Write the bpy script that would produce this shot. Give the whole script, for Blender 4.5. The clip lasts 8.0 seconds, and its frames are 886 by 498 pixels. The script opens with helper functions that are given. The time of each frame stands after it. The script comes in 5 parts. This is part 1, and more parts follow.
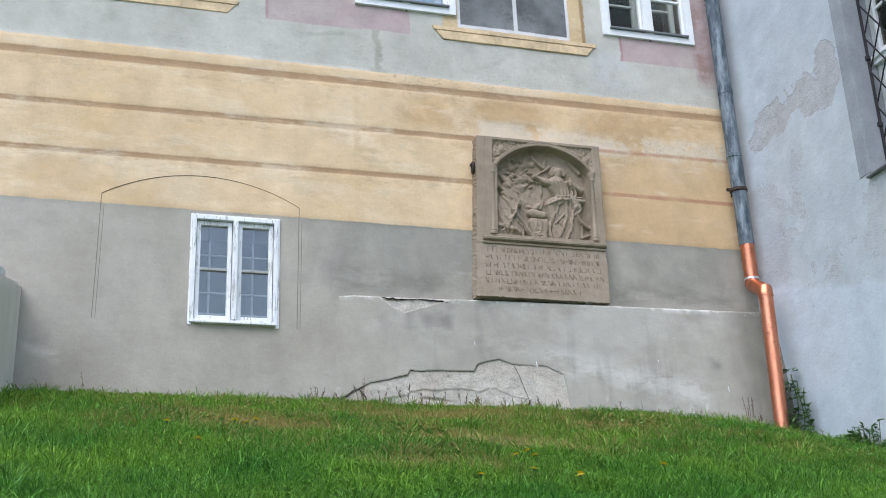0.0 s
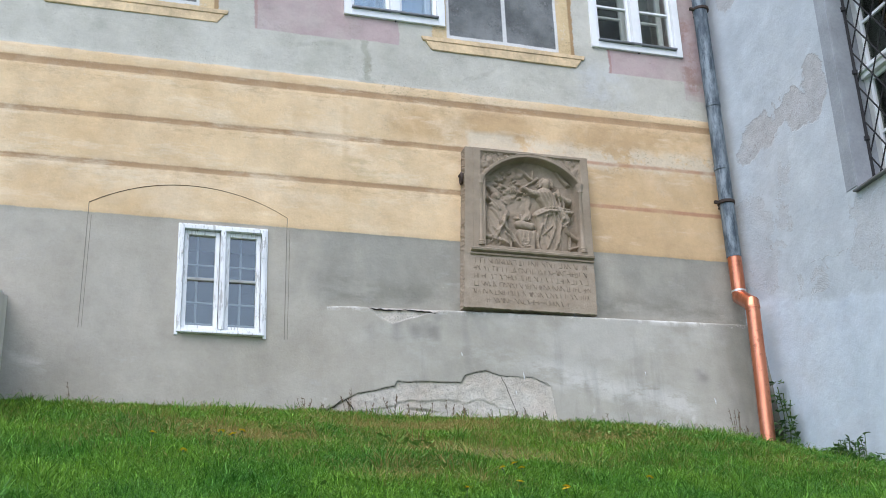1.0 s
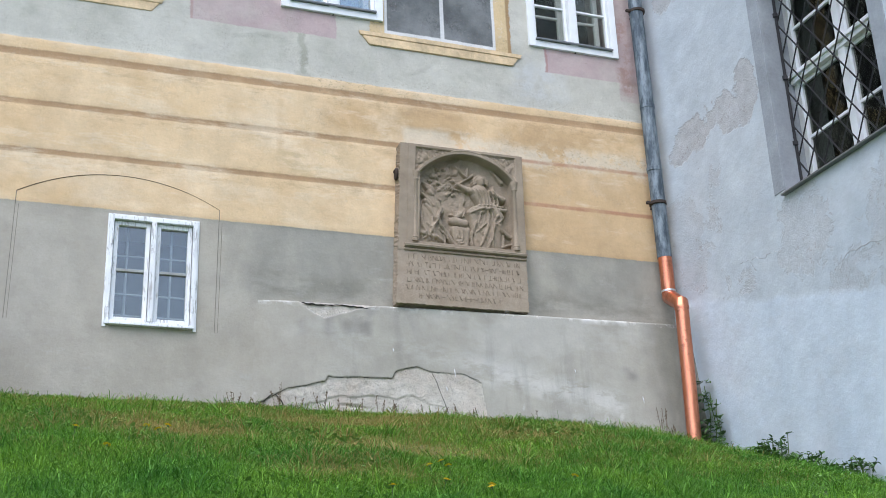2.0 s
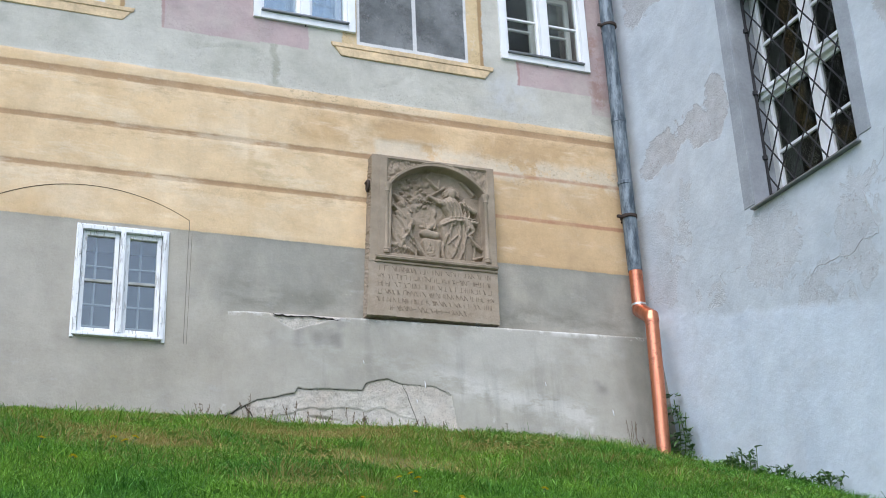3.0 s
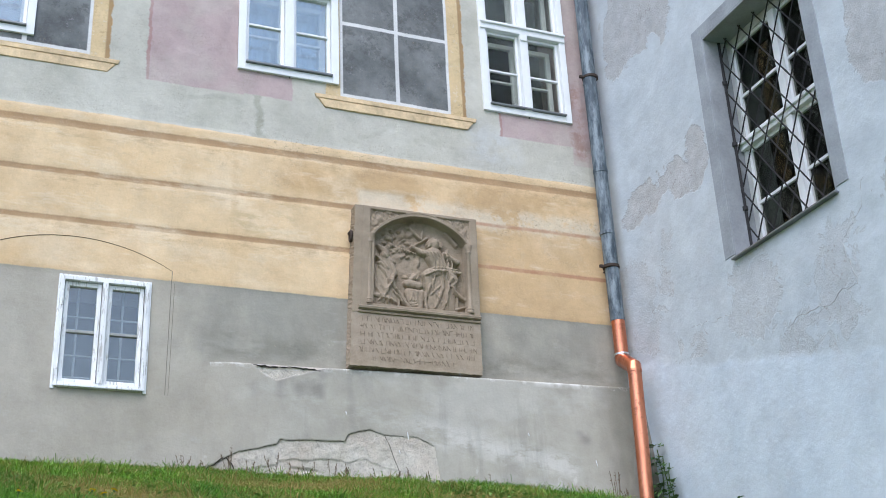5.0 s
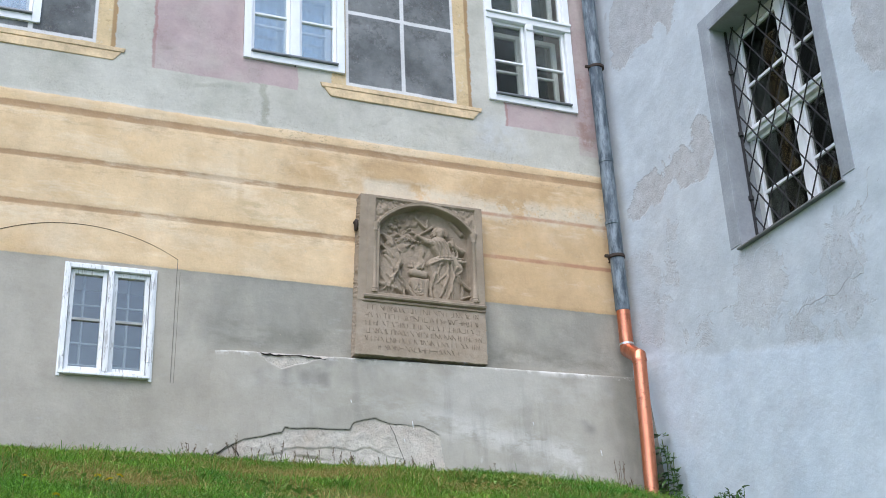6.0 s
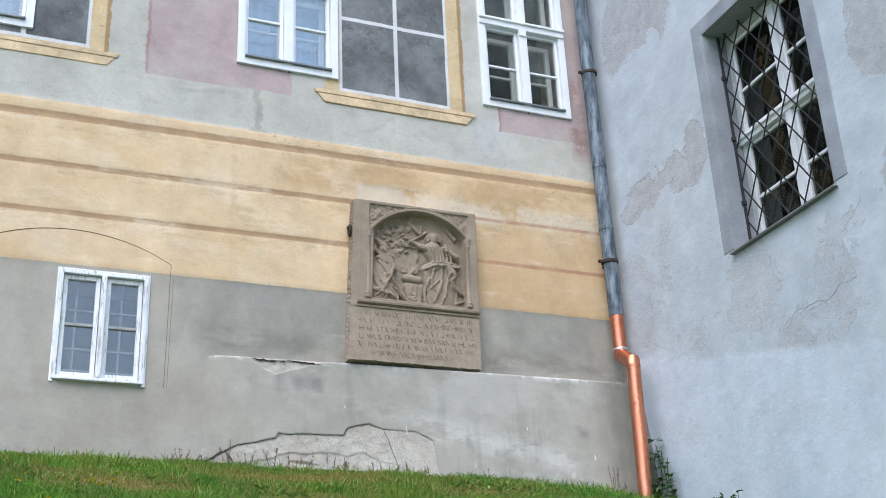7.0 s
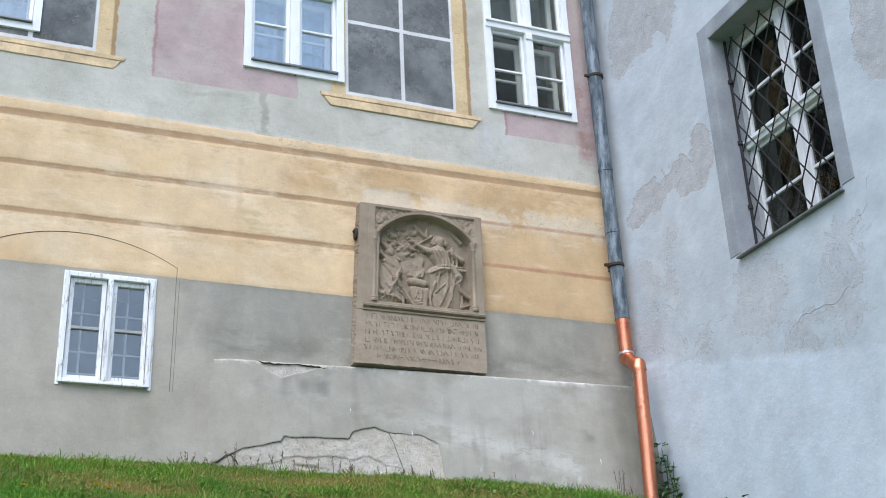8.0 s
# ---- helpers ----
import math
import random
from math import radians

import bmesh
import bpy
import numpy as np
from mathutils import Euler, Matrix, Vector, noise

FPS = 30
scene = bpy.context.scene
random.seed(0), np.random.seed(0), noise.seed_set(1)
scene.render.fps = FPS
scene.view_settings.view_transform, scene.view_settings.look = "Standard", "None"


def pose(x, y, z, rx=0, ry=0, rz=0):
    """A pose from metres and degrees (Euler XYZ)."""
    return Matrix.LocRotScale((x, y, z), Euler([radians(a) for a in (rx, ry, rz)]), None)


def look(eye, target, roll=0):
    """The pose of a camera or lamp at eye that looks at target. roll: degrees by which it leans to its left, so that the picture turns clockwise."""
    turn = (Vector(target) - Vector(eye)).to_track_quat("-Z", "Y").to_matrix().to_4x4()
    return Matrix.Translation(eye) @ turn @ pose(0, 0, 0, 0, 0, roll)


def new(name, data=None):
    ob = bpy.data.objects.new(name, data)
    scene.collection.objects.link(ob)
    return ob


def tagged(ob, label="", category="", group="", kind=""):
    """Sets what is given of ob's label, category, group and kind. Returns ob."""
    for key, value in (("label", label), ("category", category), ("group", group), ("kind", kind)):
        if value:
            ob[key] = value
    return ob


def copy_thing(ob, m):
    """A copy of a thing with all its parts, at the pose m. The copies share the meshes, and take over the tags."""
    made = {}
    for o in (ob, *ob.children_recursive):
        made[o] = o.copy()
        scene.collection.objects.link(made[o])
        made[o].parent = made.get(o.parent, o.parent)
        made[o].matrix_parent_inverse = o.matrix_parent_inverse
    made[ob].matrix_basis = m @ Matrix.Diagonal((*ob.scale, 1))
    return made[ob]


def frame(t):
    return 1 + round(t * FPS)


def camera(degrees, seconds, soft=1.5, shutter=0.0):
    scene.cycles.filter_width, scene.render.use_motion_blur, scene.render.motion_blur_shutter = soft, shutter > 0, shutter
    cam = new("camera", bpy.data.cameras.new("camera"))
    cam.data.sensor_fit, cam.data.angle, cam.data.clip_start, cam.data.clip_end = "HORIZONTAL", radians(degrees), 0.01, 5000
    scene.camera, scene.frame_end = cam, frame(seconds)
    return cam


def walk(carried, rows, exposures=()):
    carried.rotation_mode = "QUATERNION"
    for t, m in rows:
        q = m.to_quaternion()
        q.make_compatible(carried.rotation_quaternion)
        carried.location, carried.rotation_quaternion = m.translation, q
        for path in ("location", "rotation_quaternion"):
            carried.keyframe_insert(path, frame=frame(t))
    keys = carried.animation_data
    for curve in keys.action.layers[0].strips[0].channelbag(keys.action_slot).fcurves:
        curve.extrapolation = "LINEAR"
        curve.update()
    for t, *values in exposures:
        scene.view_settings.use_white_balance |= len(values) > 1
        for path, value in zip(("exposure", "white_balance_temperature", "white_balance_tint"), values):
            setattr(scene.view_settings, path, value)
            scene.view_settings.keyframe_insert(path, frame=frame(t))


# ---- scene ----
cam = camera(40.6, 8.0, soft=0.9)
PATH = [
    (0, (-2.802, -2.692, 1.764), (-2.255, -0.906, 2.48), -2.3),
    (0.5, (-2.817, -2.692, 1.773), (-2.259, -0.911, 2.492), -2.3),
    (1, (-2.799, -2.703, 1.781), (-2.235, -0.928, 2.509), -2.2),
    (1.5, (-2.777, -2.725, 1.793), (-2.168, -0.957, 2.503), -2.2),
    (1.7, (-2.774, -2.724, 1.794), (-2.135, -0.968, 2.509), -2.3),
    (2.8, (-2.768, -2.72, 1.794), (-2.077, -0.984, 2.506), -2.3),
    (3, (-2.768, -2.712, 1.796), (-2.061, -0.99, 2.528), -2.5),
    (3.5, (-2.755, -2.722, 1.77), (-2.042, -1.019, 2.539), -2.8),
    (4, (-2.758, -2.727, 1.774), (-2.047, -1.031, 2.56), -2.8),
    (4.5, (-2.761, -2.742, 1.796), (-2.046, -1.05, 2.588), -2.8),
    (4.7, (-2.751, -2.75, 1.803), (-2.031, -1.067, 2.61), -2.9),
    (6, (-2.75, -2.74, 1.777), (-2.037, -1.048, 2.571), -2.6),
    (6.5, (-2.752, -2.73, 1.764), (-2.041, -1.038, 2.56), -2.6),
    (7, (-2.752, -2.73, 1.76), (-2.03, -1.048, 2.565), -2.8),
    (7.5, (-2.747, -2.74, 1.771), (-2.034, -1.053, 2.575), -2.7),
    (8, (-2.75, -2.736, 1.774), (-2.038, -1.051, 2.582), -2.6),
]
EXPOSURE = [(0.0, 1.02, 6230, 14), (1.5, 1.05, 6230, 14), (3.0, 1.08, 6230, 14), (8.0, 1.10, 6230, 14)]
walk(cam, [(t, look(eye, target, roll)) for t, eye, target, roll in PATH], EXPOSURE)

# ---- light: an overcast sky, with a broad soft sun behind the viewer ----
SUN_ELEVATION, SUN_AZIMUTH = 52.0, 216.0
world = bpy.data.worlds.new("overcast_sky")
scene.world = world
world.use_nodes = True
sky = world.node_tree.nodes.new("ShaderNodeTexSky")
sky.sky_type, sky.sun_disc = "NISHITA", False
sky.sun_elevation, sky.sun_rotation = radians(SUN_ELEVATION), radians(SUN_AZIMUTH)
sky.air_density, sky.dust_density, sky.ozone_density = 1.0, 1.2, 1.0
world.node_tree.links.new(sky.outputs[0], world.node_tree.nodes["Background"].inputs[0])
world.node_tree.nodes["Background"].inputs[1].default_value = 0.12
sun_data = bpy.data.lights.new("sun", "SUN")
sun_data.energy, sun_data.angle, sun_data.color = 1.2, radians(60), (1.0, 0.985, 0.96)
sun = new("sun", sun_data)
az, el = radians(SUN_AZIMUTH), radians(SUN_ELEVATION)
sun.matrix_world = look((20 * math.sin(az) * math.cos(el), 20 * math.cos(az) * math.cos(el), 20 * math.sin(el)), (0, 0, 0))


# ---- materials ----
class Paint:
    """A node material with a few short ways to make nodes."""

    def __init__(self, name, rough=0.9, metal=0.0):
        self.m = bpy.data.materials.new(name)
        self.m.use_nodes = True
        self.t = self.m.node_tree
        self.b = self.t.nodes["Principled BSDF"]
        self.b.inputs["Roughness"].default_value = rough
        self.b.inputs["Metallic"].default_value = metal
        co = self.t.nodes.new("ShaderNodeTexCoord")
        self.co = co.outputs["Object"]
        sep = self.t.nodes.new("ShaderNodeSeparateXYZ")
        self.t.links.new(self.co, sep.inputs[0])
        self.x, self.y, self.z = sep.outputs

    def set(self, socket, v):
        if hasattr(v, "is_output"):
            self.t.links.new(v, socket)
        elif isinstance(v, (tuple, list)) and len(v) == 3 and socket.type == "RGBA":
            socket.default_value = (*v, 1)
        else:
            socket.default_value = v

    def math(self, op, a, b=0.0, c=0.0):
        n = self.t.nodes.new("ShaderNodeMath")
        n.operation = op
        for i, v in enumerate((a, b, c)):
            self.set(n.inputs[i], v)
        return n.outputs[0]

    def noise(self, scale, detail=3.0, rough=0.55, vec=None, out=0, distortion=0.0):
        n = self.t.nodes.new("ShaderNodeTexNoise")
        self.set(n.inputs["Vector"], vec or self.co)
        n.inputs["Scale"].default_value, n.inputs["Detail"].default_value = scale, detail
        n.inputs["Roughness"].default_value, n.inputs["Distortion"].default_value = rough, distortion
        return n.outputs[out]

    def stretch(self, sx, sy, sz):
        n = self.t.nodes.new("ShaderNodeMapping")
        self.set(n.inputs[0], self.co)
        n.inputs["Scale"].default_value = (sx, sy, sz)
        return n.outputs[0]

    def step(self, v, a, b):
        n = self.t.nodes.new("ShaderNodeMapRange")
        for i, w in enumerate((v, a, b, 0.0, 1.0)):
            self.set(n.inputs[i], w)
        return n.outputs[0]

    def mix(self, fac, a, b, kind="MIX"):
        n = self.t.nodes.new("ShaderNodeMix")
        n.data_type, n.blend_type = "RGBA", kind
        self.set(n.inputs[0], fac)
        self.set(n.inputs[6], a)
        self.set(n.inputs[7], b)
        return n.outputs[2]

    def mul(self, a, b):
        return self.math("MULTIPLY", a, b)

    def rect(self, x, z, x0, x1, z0, z1, e=0.006):
        out = None
        for v, lo, hi in ((x, x0, x1), (z, z0, z1)):
            m = self.mul(self.step(v, lo - e, lo + e), self.step(v, hi + e, hi - e))
            out = m if out is None else self.mul(out, m)
        return out

    def mottle(self, colour, amount=0.25, scale=3.0, fine=40.0):
        """Lighter and darker clouds and fine grain over a colour."""
        a = self.step(self.noise(scale, 5, 0.6), 0.3, 0.7)
        b = self.noise(fine, 3, 0.6)
        k = self.math("ADD", self.mul(a, amount), self.mul(b, amount * 0.7))
        k = self.math("ADD", k, 1.0 - amount * 0.85)
        c = self.t.nodes.new("ShaderNodeCombineXYZ")
        for i in range(3):
            self.set(c.inputs[i], k)
        return self.mix(1.0, colour, c.outputs[0], "MULTIPLY")

    def bump(self, height, strength=0.3, distance=0.004):
        n = self.t.nodes.new("ShaderNodeBump")
        n.inputs["Strength"].default_value, n.inputs["Distance"].default_value = strength, distance
        self.set(n.inputs["Height"], height)
        self.t.links.new(n.outputs[0], self.b.inputs["Normal"])

    def done(self, colour, rough=None):
        self.set(self.b.inputs["Base Color"], colour)
        if rough is not None:
            self.set(self.b.inputs["Roughness"], rough)
        return self.m


YELLOW, OCHRE, PALE = (0.66, 0.475, 0.275), (0.53, 0.36, 0.195), (0.66, 0.565, 0.43)
BROWN, REDBROWN = (0.38, 0.24, 0.13), (0.40, 0.19, 0.115)
RENDER_GREY, DAMP_GREY, PLASTER, PINK = (0.372, 0.342, 0.286), (0.255, 0.25, 0.22), (0.465, 0.45, 0.395), (0.43, 0.33, 0.325)


def facade_material():
    p = Paint("painted_facade_plaster", 0.92)
    wob = p.math("SUBTRACT", p.noise(6, 4, 0.6), 0.5)
    wob2 = p.math("SUBTRACT", p.noise(9, 4, 0.6, p.stretch(1, 1, 1.7)), 0.5)
    x = p.math("ADD", p.x, p.mul(wob2, 0.05))
    z = p.math("ADD", p.z, p.mul(wob, 0.035))
    zz = p.math("ADD", p.z, p.math("ADD", p.mul(wob, 0.014), p.mul(p.math("SUBTRACT", p.noise(28, 4, 0.65), 0.5), 0.012)))
    cloud = p.noise(1.6, 5, 0.6)
    streak = p.noise(2.2, 4, 0.6, p.stretch(1.0, 1, 0.45))
    blur = p.math("SUBTRACT", p.noise(3.2, 5, 0.62), 0.5)
    xr = p.math("ADD", p.x, p.mul(blur, 0.28))
    zr = p.math("ADD", p.z, p.mul(p.math("SUBTRACT", p.noise(4.1, 5, 0.62, p.stretch(1, 1, 1.2)), 0.5), 0.22))
    speck = p.step(p.noise(30, 5, 0.75), 0.56, 0.66)
    # the grey lower render
    grey = p.mix(p.step(cloud, 0.35, 0.7), RENDER_GREY, (0.418, 0.392, 0.34))
    damp = p.mul(p.rect(xr, z, -1.36, 2.6, 4.66, 5.3, 0.05), p.step(streak, 0.3, 0.56))
    seep = p.mul(p.rect(xr, zr, -1.15, 2.6, 4.66, 4.86, 0.06), p.step(p.noise(5, 4, 0.6, p.stretch(0.7, 1, 1.5)), 0.42, 0.6))
    grey = p.mix(p.mul(damp, 0.72), grey, DAMP_GREY)
    cloudy = p.mul(damp, p.step(p.noise(4.4, 6, 0.7, p.stretch(0.7, 1, 1.2)), 0.5, 0.64))
    grey = p.mix(p.mul(cloudy, 0.55), grey, (0.35, 0.335, 0.285))
    grey = p.mix(p.mul(seep, 0.6), grey, (0.19, 0.185, 0.155))
    tan = p.mul(p.rect(xr, zr, -3.6, -1.2, 3.6, 4.5, 0.2), p.step(p.noise(2.1, 4), 0.46, 0.66))
    grey = p.mix(p.mul(tan, 0.4), grey, (0.36, 0.335, 0.29))
    smear = p.mul(p.rect(p.math("ADD", p.x, p.mul(blur, 0.1)), p.math("ADD", zz, p.mul(p.math("ADD", p.x, 3.15), 0.3)), -3.27, -3.04, 4.075, 4.135, 0.025), p.step(p.noise(11, 5, 0.65, p.stretch(0.4, 1, 1.8)), 0.4, 0.5))
    grey = p.mix(p.mul(smear, 0.7), grey, (0.56, 0.53, 0.48))
    scuff = p.step(p.noise(3.5, 5, 0.65, p.stretch(0.8, 1, 1.8)), 0.62, 0.72)
    grey = p.mix(p.mul(scuff, 0.35), grey, (0.46, 0.45, 0.43))
    # the yellow zone with its ochre repairs
    yel = p.mix(p.step(cloud, 0.3, 0.68), YELLOW, (0.71, 0.54, 0.345))
    cream = p.step(p.noise(2.6, 5, 0.62, p.stretch(0.6, 1, 1.3)), 0.5, 0.68)
    yel = p.mix(p.mul(cream, 0.65), yel, (0.75, 0.615, 0.445))
    tawny = p.step(p.noise(3.7, 5, 0.65, p.stretch(0.7, 1, 1.2)), 0.54, 0.7)
    yel = p.mix(p.mul(tawny, 0.35), yel, (0.56, 0.37, 0.19))
    och = p.mul(p.rect(xr, zr, 0.9, 2.9, 5.1, 6.02, 0.05), p.math("ADD", 0.45, p.mul(p.step(cloud, 0.3, 0.6), 0.4)))
    yel = p.mix(och, yel, OCHRE)
    band2 = p.mul(p.rect(xr, zr, -0.62, 2.6, 6.08, 6.4, 0.06), p.step(p.noise(3.0, 5, 0.6), 0.36, 0.56))
    yel = p.mix(p.mul(band2, 0.9), yel, OCHRE)
    left = p.mul(p.rect(x, z, -6, -2.1, 5.2, 6.0, 0.25), p.step(p.noise(1.9, 4), 0.42, 0.62))
    yel = p.mix(p.mul(left, 0.5), yel, OCHRE)
    seam = p.mul(p.rect(x, z, -0.98, -0.93, 5.25, 6.3, 0.015), p.step(p.noise(5, 3), 0.4, 0.6))
    yel = p.mix(p.mul(seam, 0.45), yel, OCHRE)
    rub = p.mul(p.rect(x, z, -1.0, -0.45, 5.5, 6.05, 0.08), p.step(p.noise(7, 5, 0.65, p.stretch(0.6, 1, 1.6)), 0.5, 0.62))
    yel = p.mix(p.mul(rub, 0.5), yel, (0.50, 0.37, 0.20))
    bare = p.math("MAXIMUM", p.rect(x, z, 0.05, 0.45, 5.95, 6.19, 0.02), p.mul(p.rect(xr, zr, 0.3, 2.7, 5.99, 6.17, 0.04), p.step(p.noise(7, 5, 0.65), 0.4, 0.5)))
    bare = p.mul(bare, p.math("SUBTRACT", 1.0, p.mul(speck, 0.5)))
    yel = p.mix(p.mul(bare, 0.9), yel, PALE)
    # brown lines
    faint = p.step(p.noise(4, 4, 0.6), 0.2, 0.5)
    zl = p.math("SUBTRACT", zz, p.mul(p.math("ADD", p.x, 0.3), 0.0055))
    lines = p.rect(p.x, zl, -9, 3, 6.39, 6.449, 0.006)
    l2 = p.mul(p.rect(p.x, zl, -9, 0.1, 5.992, 6.037, 0.006), 1.0)
    l3 = p.rect(p.x, zl, -9, 0.1, 5.61, 5.653, 0.006)
    lines = p.math("MAXIMUM", lines, p.math("MAXIMUM", l2, l3))
    yel = p.mix(p.mul(lines, p.math("ADD", 0.55, p.mul(faint, 0.4))), yel, BROWN)
    r = p.math("MAXIMUM", p.mul(p.rect(p.x, zl, 0.9, 3, 5.995, 6.025, 0.008), 0.7), p.mul(p.rect(p.x, zz, 0.9, 3, 5.612, 5.645, 0.006), 0.8))
    yel = p.mix(p.mul(r, faint), yel, REDBROWN)
    # the upper plaster with its pink fields
    top = p.mix(p.step(cloud, 0.35, 0.66), PLASTER, (0.525, 0.51, 0.45))
    worn = p.step(p.noise(4.5, 6, 0.7), 0.53, 0.66)
    top = p.mix(p.mul(worn, 0.5), top, (0.38, 0.375, 0.31))
    blotch = p.step(p.noise(2.0, 5, 0.62), 0.4, 0.62)
    top = p.mix(p.mul(blotch, 0.45), top, (0.575, 0.56, 0.505))
    moss = p.step(p.noise(1.5, 5, 0.6), 0.54, 0.7)
    top = p.mix(p.mul(moss, 0.5), top, (0.375, 0.37, 0.305))
    xf = p.math("ADD", p.x, p.mul(p.math("SUBTRACT", p.noise(5, 5, 0.65), 0.5), 0.16))
    flow = p.mul(p.math("MAXIMUM", p.rect(xf, z, -0.80, -0.745, 6.5, 6.92, 0.012), p.rect(xf, z, -0.85, -0.70, 6.44, 6.56, 0.02)), 0.75)
    pale = p.mul(p.rect(xr, zr, 1.05, 1.5, 6.6, 7.0, 0.1), 0.75)
    top = p.mix(p.mul(pale, p.step(p.noise(6, 5, 0.65), 0.35, 0.55)), top, (0.56, 0.57, 0.57))
    peel = p.mul(p.step(p.noise(5.5, 6, 0.7), 0.5, 0.56), p.step(p.noise(1.8, 3), 0.46, 0.58))
    top = p.mix(p.mul(p.mul(peel, speck), 0.45), top, (0.27, 0.26, 0.205))
    top = p.mix(flow, top, (0.33, 0.325, 0.265))
    # painted pink fields
    pk = p.math("MAXIMUM", p.rect(x, zz, -1.685, -0.9, 6.9, 9.6), p.rect(x, z, -0.95, -0.5, 6.915, 9.0))
    pk = p.math("MAXIMUM", pk, p.rect(x, zz, 1.372, 2.6, 6.9, 9.6))
    pk = p.math("MAXIMUM", pk, p.mul(p.rect(x, zz, 2.08, 2.6, 6.72, 9.6), p.step(p.noise(5, 4), 0.35, 0.6)))
    pink = p.mix(p.step(p.noise(3, 5, 0.65), 0.35, 0.7), PINK, (0.47, 0.375, 0.37))
    edge = p.math("MAXIMUM", p.rect(x, zz, -1.69, -1.66, 6.9, 9.6, 0.004), p.rect(x, zz, 1.368, 1.395, 6.89, 7.13, 0.004))
    pink = p.mix(p.mul(edge, 0.7), pink, (0.36, 0.2, 0.19))
    top = p.mix(p.mul(pk, p.math("ADD", 0.6, p.mul(p.step(p.noise(2.4, 5), 0.3, 0.55), 0.4))), top, pink)
    rust = p.mul(p.rect(xr, z, 2.1, 2.22, 6.8, 7.55, 0.04), p.step(p.noise(9, 5, 0.7), 0.4, 0.55))
    top = p.mix(p.mul(rust, 0.65), top, (0.30, 0.17, 0.14))
    # painted mock windows: dark panes, white bars, yellow surround
    for mid in (0.428, -2.605):
        trim = p.rect(x, zz, mid - 0.64, mid + 0.635, 6.98, 9.2)
        tcol = p.mix(p.step(p.noise(3, 4), 0.35, 0.65), (0.66, 0.51, 0.305), (0.59, 0.44, 0.25))
        rubbed = p.mul(p.step(p.noise(24, 6, 0.78), 0.52, 0.58), p.step(p.noise(2.9, 4, 0.6), 0.4, 0.56))
        tcol = p.mix(p.mul(rubbed, 0.5), tcol, (0.36, 0.24, 0.12))
        tcol = p.mix(p.mul(p.step(p.noise(12, 6, 0.72), 0.56, 0.62), 0.5), tcol, (0.70, 0.61, 0.46))
        rim = p.mul(p.rect(p.x, zz, mid + 0.60, mid + 0.64, 7.0, 9.2, 0.006), 0.9)
        tcol = p.mix(rim, tcol, (0.34, 0.215, 0.105))
        top = p.mix(trim, top, tcol)
        top = p.mix(p.rect(p.x, zz, mid - 0.515, mid + 0.487, 7.04, 9.0, 0.004), top, (0.66, 0.66, 0.66))
        dark = p.mix(p.step(p.noise(2.6, 6, 0.66), 0.34, 0.66), (0.10, 0.108, 0.112), (0.225, 0.235, 0.237))
        scab = p.mul(p.step(p.noise(13, 7, 0.78), 0.5, 0.57), p.step(p.noise(3.3, 4, 0.6), 0.42, 0.56))
        dark = p.mix(p.mul(scab, 0.5), dark, (0.07, 0.07, 0.075))
        dark = p.mix(p.mul(p.step(p.noise(19, 6, 0.75), 0.6, 0.66), 0.4), dark, (0.30, 0.30, 0.31))
        for c0, c1 in ((mid - 0.49, mid - 0.018), (mid + 0.018, mid + 0.462)):
            for r0, r1 in ((7.07, 7.755), (7.79, 8.45), (8.485, 8.96)):
                top = p.mix(p.rect(p.x, zz, c0, c1, r0, r1, 0.004), top, dark)
    chip = p.step(p.noise(26, 5, 0.7), 0.66, 0.72)
    field = p.math("ADD", p.mul(p.step(p.noise(2.7, 5, 0.65), 0.5, 0.6), p.step(p.z, 6.5, 6.56)), p.mul(p.step(p.noise(3.3, 5, 0.65), 0.53, 0.62), p.mul(p.step(p.z, 5.3, 5.5), 0.7)))
    pit = p.mul(p.step(p.noise(38, 6, 0.8, p.stretch(1, 1, 1.25)), 0.54, 0.62), field)
    col = p.mix(p.step(zz, 5.216, 5.224), grey, yel)
    col = p.mix(p.step(z, 6.522, 6.534), col, top)
    col = p.mix(p.mul(chip, 0.4), col, PALE)
    col = p.mix(p.mul(pit, 0.22), col, (0.24, 0.2, 0.14))
    crumb = p.mul(p.step(p.noise(34, 6, 0.8, p.stretch(0.8, 1, 1.5)), 0.55, 0.6), p.math("MAXIMUM", p.rect(xr, zr, -0.7, 2.7, 6.36, 6.6, 0.06), p.rect(xr, zr, 0.9, 2.7, 5.93, 6.2, 0.06)))
    col = p.mix(p.mul(p.mul(crumb, p.step(cloud, 0.38, 0.56)), 0.5), col, (0.27, 0.205, 0.125))
    flake = p.mul(p.step(p.noise(6.5, 7, 0.72), 0.57, 0.60), p.mul(p.step(p.z, 5.3, 5.5), p.step(p.z, 6.96, 6.9)))
    col = p.mix(p.mul(flake, 0.07), col, (0.62, 0.58, 0.5))
    trowel = p.step(p.noise(13, 6, 0.7, p.stretch(0.6, 1, 1.4)), 0.54, 0.64)
    col = p.mix(p.mul(trowel, 0.08), col, (0.22, 0.19, 0.15))
    # thin dirt gathered on the proud edges of the painted lines
    rub_z = p.math("MAXIMUM", p.math("MAXIMUM", p.rect(p.x, zl, -9, 3, 6.30, 6.40, 0.02), p.rect(p.x, zl, -9, 0.1, 5.92, 6.0, 0.02)), p.rect(p.x, zl, -9, 0.1, 5.54, 5.62, 0.02))
